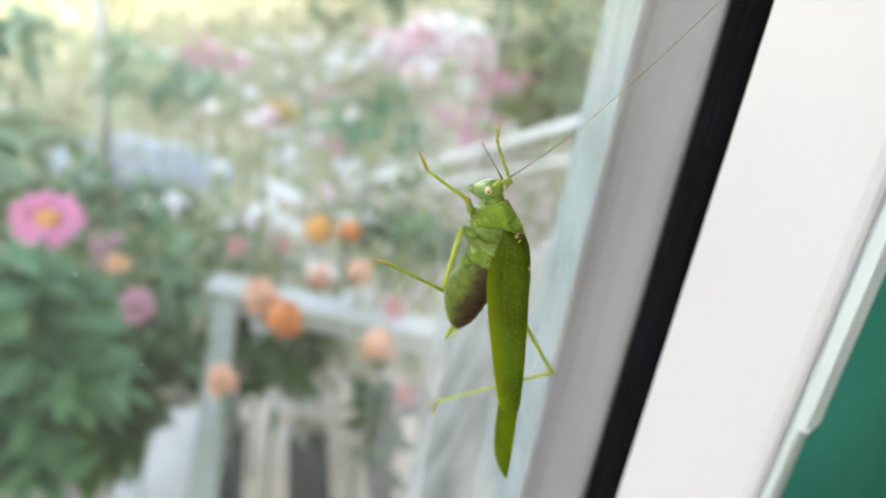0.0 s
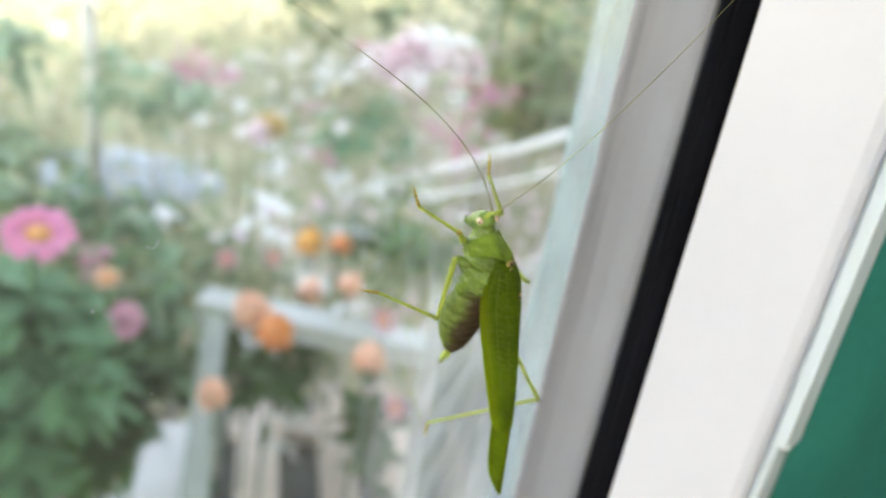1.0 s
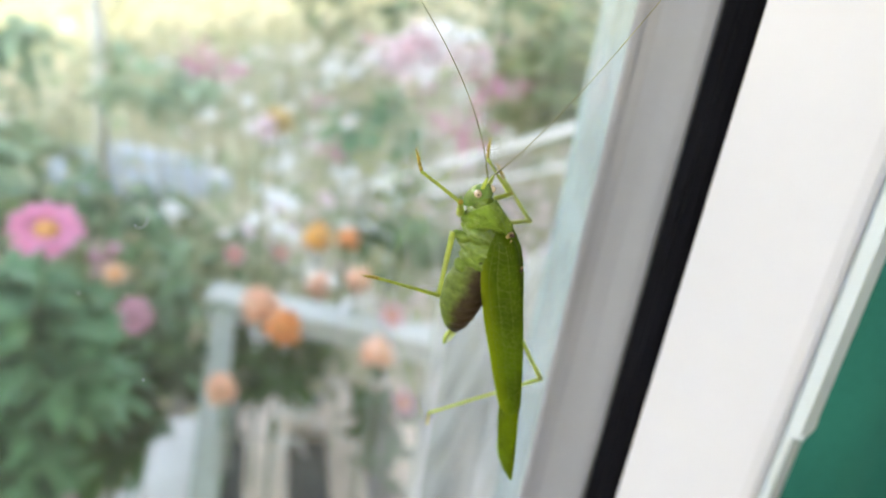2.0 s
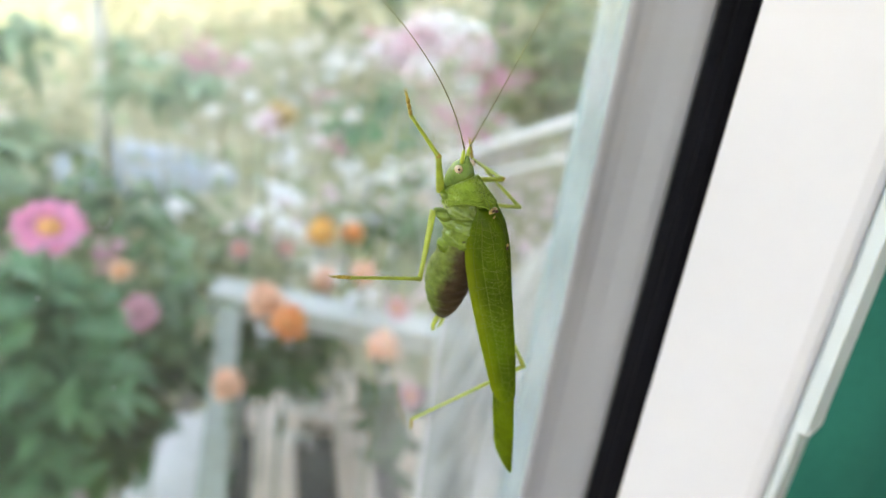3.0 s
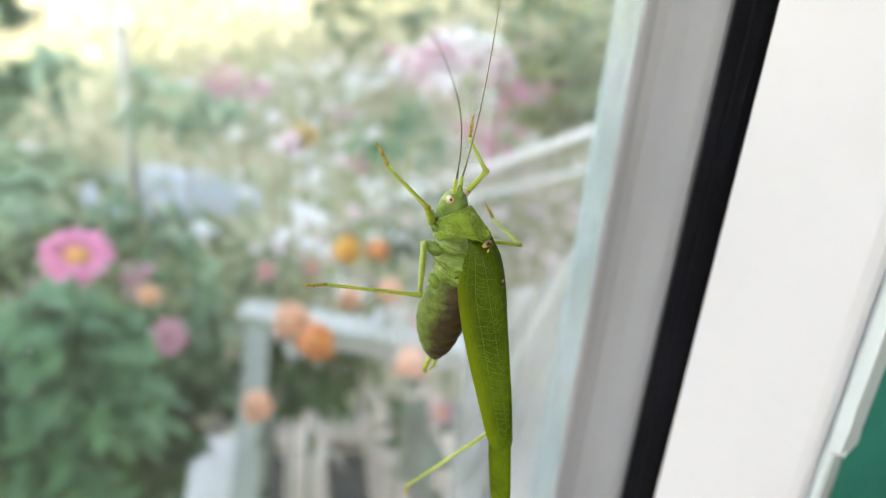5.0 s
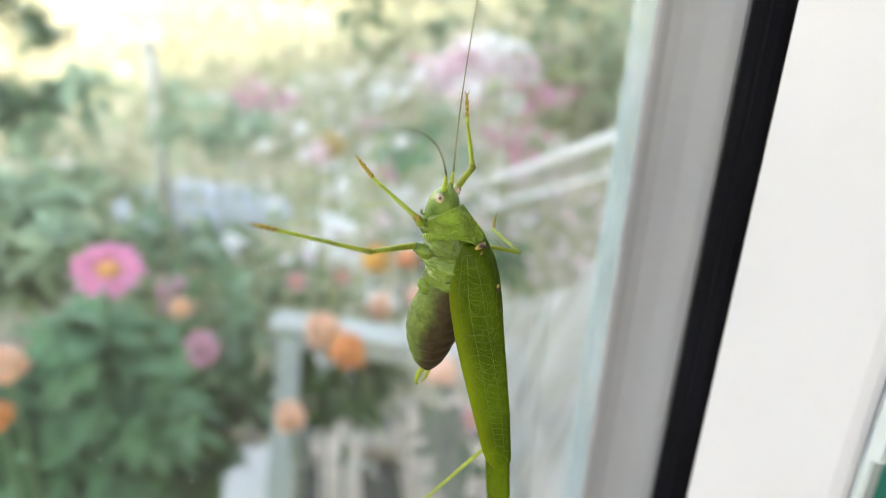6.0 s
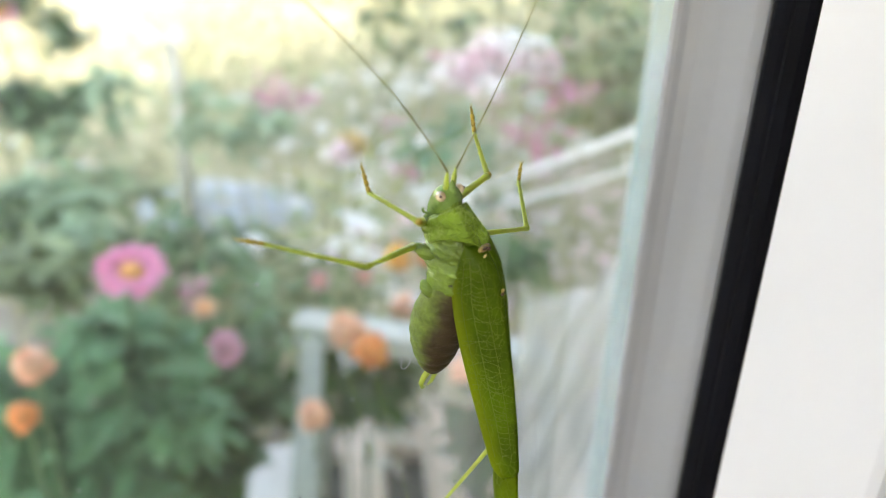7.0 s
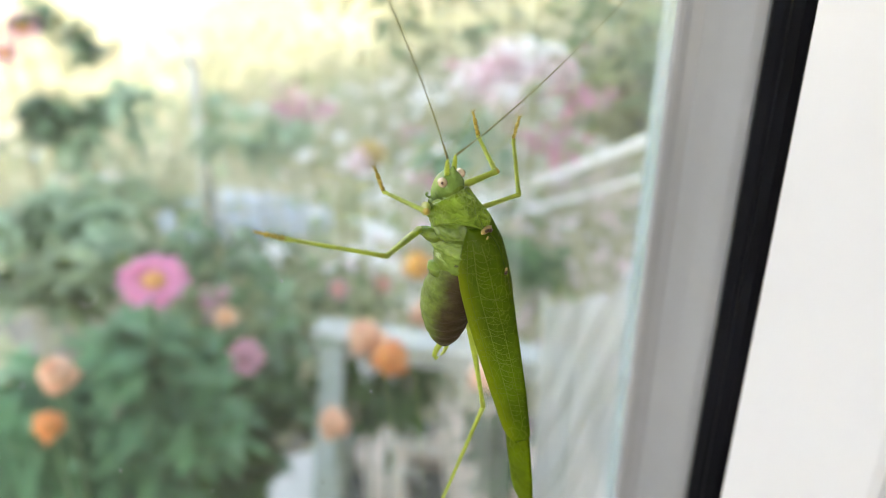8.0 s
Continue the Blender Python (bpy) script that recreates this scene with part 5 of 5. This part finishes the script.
LM = [  # seconds, knee, ankle
    (0, -6.1, -2.6, 18.9, -11.3, -0.6, 22.2),
    (0.5, -7.4, -3.6, 19.6, -12.3, -0.6, 22.7),
    (1, -7.2, -3.6, 19.6, -12.2, -0.6, 22.6),
    (1.5, -6.3, -2.9, 19.3, -11.6, -0.5, 22.3),
    (3, -8.1, -2.8, 21.8, -14.1, -0.6, 23.1),
    (3.5, -9.5, -3.5, 22.9, -15.2, -0.5, 23.3),
    (4, -10.2, -3.2, 23.3, -16.1, -0.5, 23.7),
    (5.5, -13.9, -5.5, 27.1, -18.1, -0.6, 27.7),
    (6, -16.0, -3.0, 30.1, -21.5, -0.6, 32.6),
    (6.5, -16.3, -2.9, 30.1, -21.7, -0.4, 32.6),
    (7, -16.2, -3.1, 30.0, -21.6, -0.4, 32.5),
    (7.5, -16.9, -3.7, 30.8, -22.1, -0.7, 33.2),
    (8, -16.8, -4.0, 31.1, -22.1, -0.8, 33.1),
]
LM_TIP = [(0, -14.2, 23.6), (0.5, -14.5, 23.8), (1, -14.3, 23.4), (1.5, -14.2, 23.5), (3, -16.0, 23.7), (3.5, -17.1, 23.8), (4, -17.7, 23.9), (5.5, -19.9, 28.2), (6, -23.6, 33.6), (6.5, -23.7, 33.6), (7, -23.7, 33.5), (7.5, -23.5, 33.6), (8, -23.4, 33.7)]
RF = [  # seconds, knee, ankle
    (0, 2.2, -2.3, 26.8, 1.7, -0.6, 30.0),
    (0.5, 2.3, -2.2, 26.8, 1.6, -0.6, 30.0),
    (1, 2.5, -2.4, 26.7, 2.0, -0.6, 29.9),
    (1.5, 2.0, -2.6, 27.2, 1.0, -0.8, 30.3),
    (3, -0.2, -4.0, 28.8, 0.6, -0.4, 29.2),
    (3.5, -0.1, -4.0, 28.9, 0.5, -0.4, 29.3),
    (4, -1.0, -4.3, 29.5, 0.0, -0.9, 30.5),
    (5.5, -5.3, -2.7, 33.0, -3.1, -0.6, 35.0),
    (6, -4.9, -2.5, 32.7, -3.7, -0.8, 35.8),
    (6.5, -4.8, -2.9, 32.7, -3.1, -0.5, 35.0),
    (7, -4.6, -3.0, 32.6, -2.9, -0.4, 34.6),
    (7.5, -5.3, -3.1, 32.8, -3.4, -0.4, 34.5),
    (8, -5.4, -3.5, 33.5, -3.8, -0.6, 35.0),
]
RF_TIP = [(0, 2.2, 31.7), (0.5, 2.2, 31.5), (1, 2.4, 31.2), (1.5, 2.4, 31.3), (3, -0.1, 31.5), (3.5, -0.3, 31.5), (4, 3.1, 31.1), (5.5, -2.9, 36.7), (6, -3.0, 37.0), (6.5, -3.0, 36.6), (7, -3.1, 36.5), (7.5, -3.7, 36.4), (8, -3.8, 36.4)]
RM = [  # seconds, knee, ankle
    (0, 4.5, -4.4, 19.4, 6.0, -0.2, 20.4),
    (0.5, 4.4, -5.0, 19.5, 5.8, -0.6, 20.3),
    (1, 4.6, -5.5, 20.0, 5.4, -1.2, 21.4),
    (1.5, 5.8, -3.6, 23.5, 5.4, -0.5, 26.9),
    (3, 4.0, -3.9, 25.0, 1.7, -1.3, 28.1),
    (3.5, 4.1, -3.7, 25.3, 6.8, -0.0, 25.0),
    (4, 3.3, -3.8, 25.5, 5.9, 0.0, 25.3),
    (5.5, 0.3, -4.7, 24.7, 2.1, -0.5, 25.2),
    (6, -1.1, -4.7, 25.4, 1.1, -0.6, 25.3),
    (6.5, -1.5, -4.8, 25.7, 1.0, -0.9, 24.8),
    (7, -0.6, -3.9, 27.6, 2.3, -0.9, 29.6),
    (7.5, -1.2, -2.9, 29.2, 2.8, -0.9, 30.3),
    (8, -1.1, -2.5, 30.2, 1.1, -0.2, 33.5),
]
RM_TIP = [(0, 3.8, 22.2), (0.5, 3.9, 22.2), (1, 4.5, 22.9), (1.5, 2.2, 30.4), (3, 4.7, 27.1), (3.5, 5.2, 26.4), (4, 4.1, 26.7), (5.5, 2.1, 25.8), (6, 1.9, 25.7), (6.5, 3.8, 23.8), (7, 3.6, 30.5), (7.5, 5.1, 31.2), (8, 1.6, 34.5)]
RH = [  # seconds, knee, ankle
    (0, 3.8, -9.8, 9.5, -0.5, -0.5, 2.9),
    (0.5, 3.5, -10.0, 9.3, -0.8, -0.5, 3.0),
    (1, 3.3, -10.0, 9.3, -0.6, -0.4, 2.8),
    (1.5, 3.1, -9.9, 9.9, -0.7, -0.5, 3.1),
    (3, 1.2, -8.2, 11.8, -3.35, -0.7, 3.75),
    (3.5, 1.2, -8.1, 11.8, -3.95, -0.8, 3.65),
    (4, 0.6, -7.8, 12.1, -4.35, -0.6, 3.7),
    (5.5, -4.8, -8.0, 11.0, -7.8, -1.0, 1.4),
    (6, -5.9, -7.3, 11.9, -7.4, -0.7, 1.7),
    (6.5, -6.5, -6.7, 12.2, -8.3, -0.9, 1.6),
    (7, -6.0, -6.0, 12.3, -7.3, -0.4, 1.5),
    (7.5, -6.7, -4.8, 13.2, -8.1, -0.3, 1.9),
    (8, -5.9, -3.7, 13.8, -7.9, -0.6, 2.1),
]
RH_TIP = [(0, -0.2, 0.3), (0.5, -0.4, 0.4), (1, -0.2, 0.3), (1.5, -0.1, 0.1), (3, -2.5, 1.4), (3.5, -2.9, 0.9), (4, -3.5, 1.6), (5.5, -6.5, -1.9), (6, -6.7, -0.8), (6.5, -7.4, -1.1), (7, -7.2, -0.2), (7.5, -8.2, 0.6), (8, -7.5, -0.0)]
# seconds, sideways and outward slope of the antenna's root, and its twist in degrees
LA = [(0, -0.968, 0.043, 55.9), (0.5, -0.555, 0.741, 46.1), (1, -0.316, 0.185, 3.6), (1.5, -0.066, 0.228, 8.7), (3.5, -0.275, 0.204, 8.7), (4, -0.124, 0.487, 34.6), (5.5, -0.30, -0.55, 5.0), (6, -0.65, -0.35, 15.0), (6.5, -0.547, 0.678, 42.2), (7, -0.304, 0.514, 31.7), (7.5, -0.104, 0.591, 41.1), (8, 0.067, 0.494, 31.4)]
RA = [(0, 0.18, -0.96, -55.6), (0.5, 0.098, -0.843, -40.7), (1, -0.004, -0.962, -62.9), (1.5, 0.08, -0.888, -48.9), (3.5, 0.306, -0.166, 32.3), (4, 0.376, -0.223, -32.4), (5.5, 0.272, 0.01, -27.2), (6, 0.429, 0.294, 66.3), (6.5, 0.816, 0.342, 58.8), (7, 1.07, 0.051, 6.9), (7.5, 1.807, -0.579, -33.7), (8, 1.479, -0.785, -28.2)]


def between(rows, t):
    """The row at t, eased from one to the next."""
    for a, b in zip(rows, rows[1:]):
        if t <= b[0] + 1e-6:
            u = (t - a[0]) / (b[0] - a[0])
            u = u * u * (3 - 2 * u) if b[0] - a[0] > 0.9 else u
            return [p + (q - p) * u for p, q in zip(a[1:], b[1:])]
    return list(rows[-1][1:])


TIMES = [k * 0.25 for k in range(33)]


def body_pose(t):
    x, y, z, a, b, c = between(BODY, t)
    return pose(x * MM, y * MM, z * MM, a, b, c)


NOD = [(0, 28.0, -14.0), (0.5, 27.0, -18.0), (1.0, 27.0, -22.0), (1.5, 16.0, -14.0), (3.0, 0.0, 0.0), (8.0, 0.0, -4.0)]


def head_pose(t):
    """The head lifts and turns its face from the pane and lowers it again."""
    p = Vector((0, -4.0, 8.1)) * MM
    return Matrix.Translation(p) @ pose(0, 0, 0, between(NOD, t)[0], 0, between(NOD, t)[1]) @ Matrix.Translation(-p)


def knee_of(hip, ankle, hint, l1, l2):
    """The knee that keeps both limb lengths, on the side of the hint; the ankle is drawn in if it is out of reach."""
    d = ankle - hip
    if d.length > (l1 + l2) * 0.995:
        ankle = hip + d.normalized() * (l1 + l2) * 0.995
    if d.length < abs(l1 - l2) * 1.02:
        ankle = hip + d.normalized() * abs(l1 - l2) * 1.02
    d = ankle - hip
    s = (l1 * l1 - l2 * l2 + d.length_squared) / (2 * d.length)
    r = math.sqrt(max(0.0, l1 * l1 - s * s))
    e = d.normalized()
    side = (hint - hip) - e * (hint - hip).dot(e)
    return hip + e * s + side.normalized() * r, ankle


def aim(a, b, up="Y"):
    """Pose at a with +z towards b."""
    return Matrix.Translation(a) @ (b - a).to_track_quat("Z", up).to_matrix().to_4x4()


def motions():
    walk(cricket, [(t, body_pose(t)) for t in TIMES])
    walk(HEAD, [(t, head_pose(t)) for t in TIMES])
    for key, rows, tips in (("lf", LF, LF_TIP), ("lm", LM, LM_TIP), ("rf", RF, RF_TIP), ("rm", RM, RM_TIP), ("rh", RH, RH_TIP)):
        femur, tibia, tarsus, joint, l1, l2 = LEGS[key]
        poses = []
        for t in TIMES:
            back = body_pose(t).inverted()
            r, tip = between(rows, t), between(tips, t)
            hint, ankle = back @ (Vector(r[:3]) * MM), back @ (Vector(r[3:]) * MM)
            toe = back @ (Vector((tip[0], -0.15, tip[1])) * MM)
            hip = joint * MM
            knee, ankle = knee_of(hip, ankle, hint, l1 * MM, l2 * MM)
            poses.append((t, aim(hip, knee), aim(knee, ankle), aim(ankle, toe)))
        for k, ob in ((1, femur), (2, tibia), (3, tarsus)):
            walk(ob, [(p[0], p[k]) for p in poses])
    for key, rows in (("LA", LA), ("RA", RA)):
        ob, root = ANTENNAE[key]
        poses = []
        for t in TIMES:
            sx, sy, twist = between(rows, t)
            d = Vector((sx, sy, 1)).normalized()
            side = Vector((0, 1, 0)).cross(d).normalized()
            turn = Matrix((side, d.cross(side), d)).transposed().to_4x4() @ Matrix.Rotation(radians(twist), 4, "Z")
            turn = body_pose(t).inverted().to_3x3().to_4x4() @ turn
            poses.append((t, Matrix.Translation(head_pose(t) @ (root * MM)) @ turn))
        walk(ob, poses)


motions()
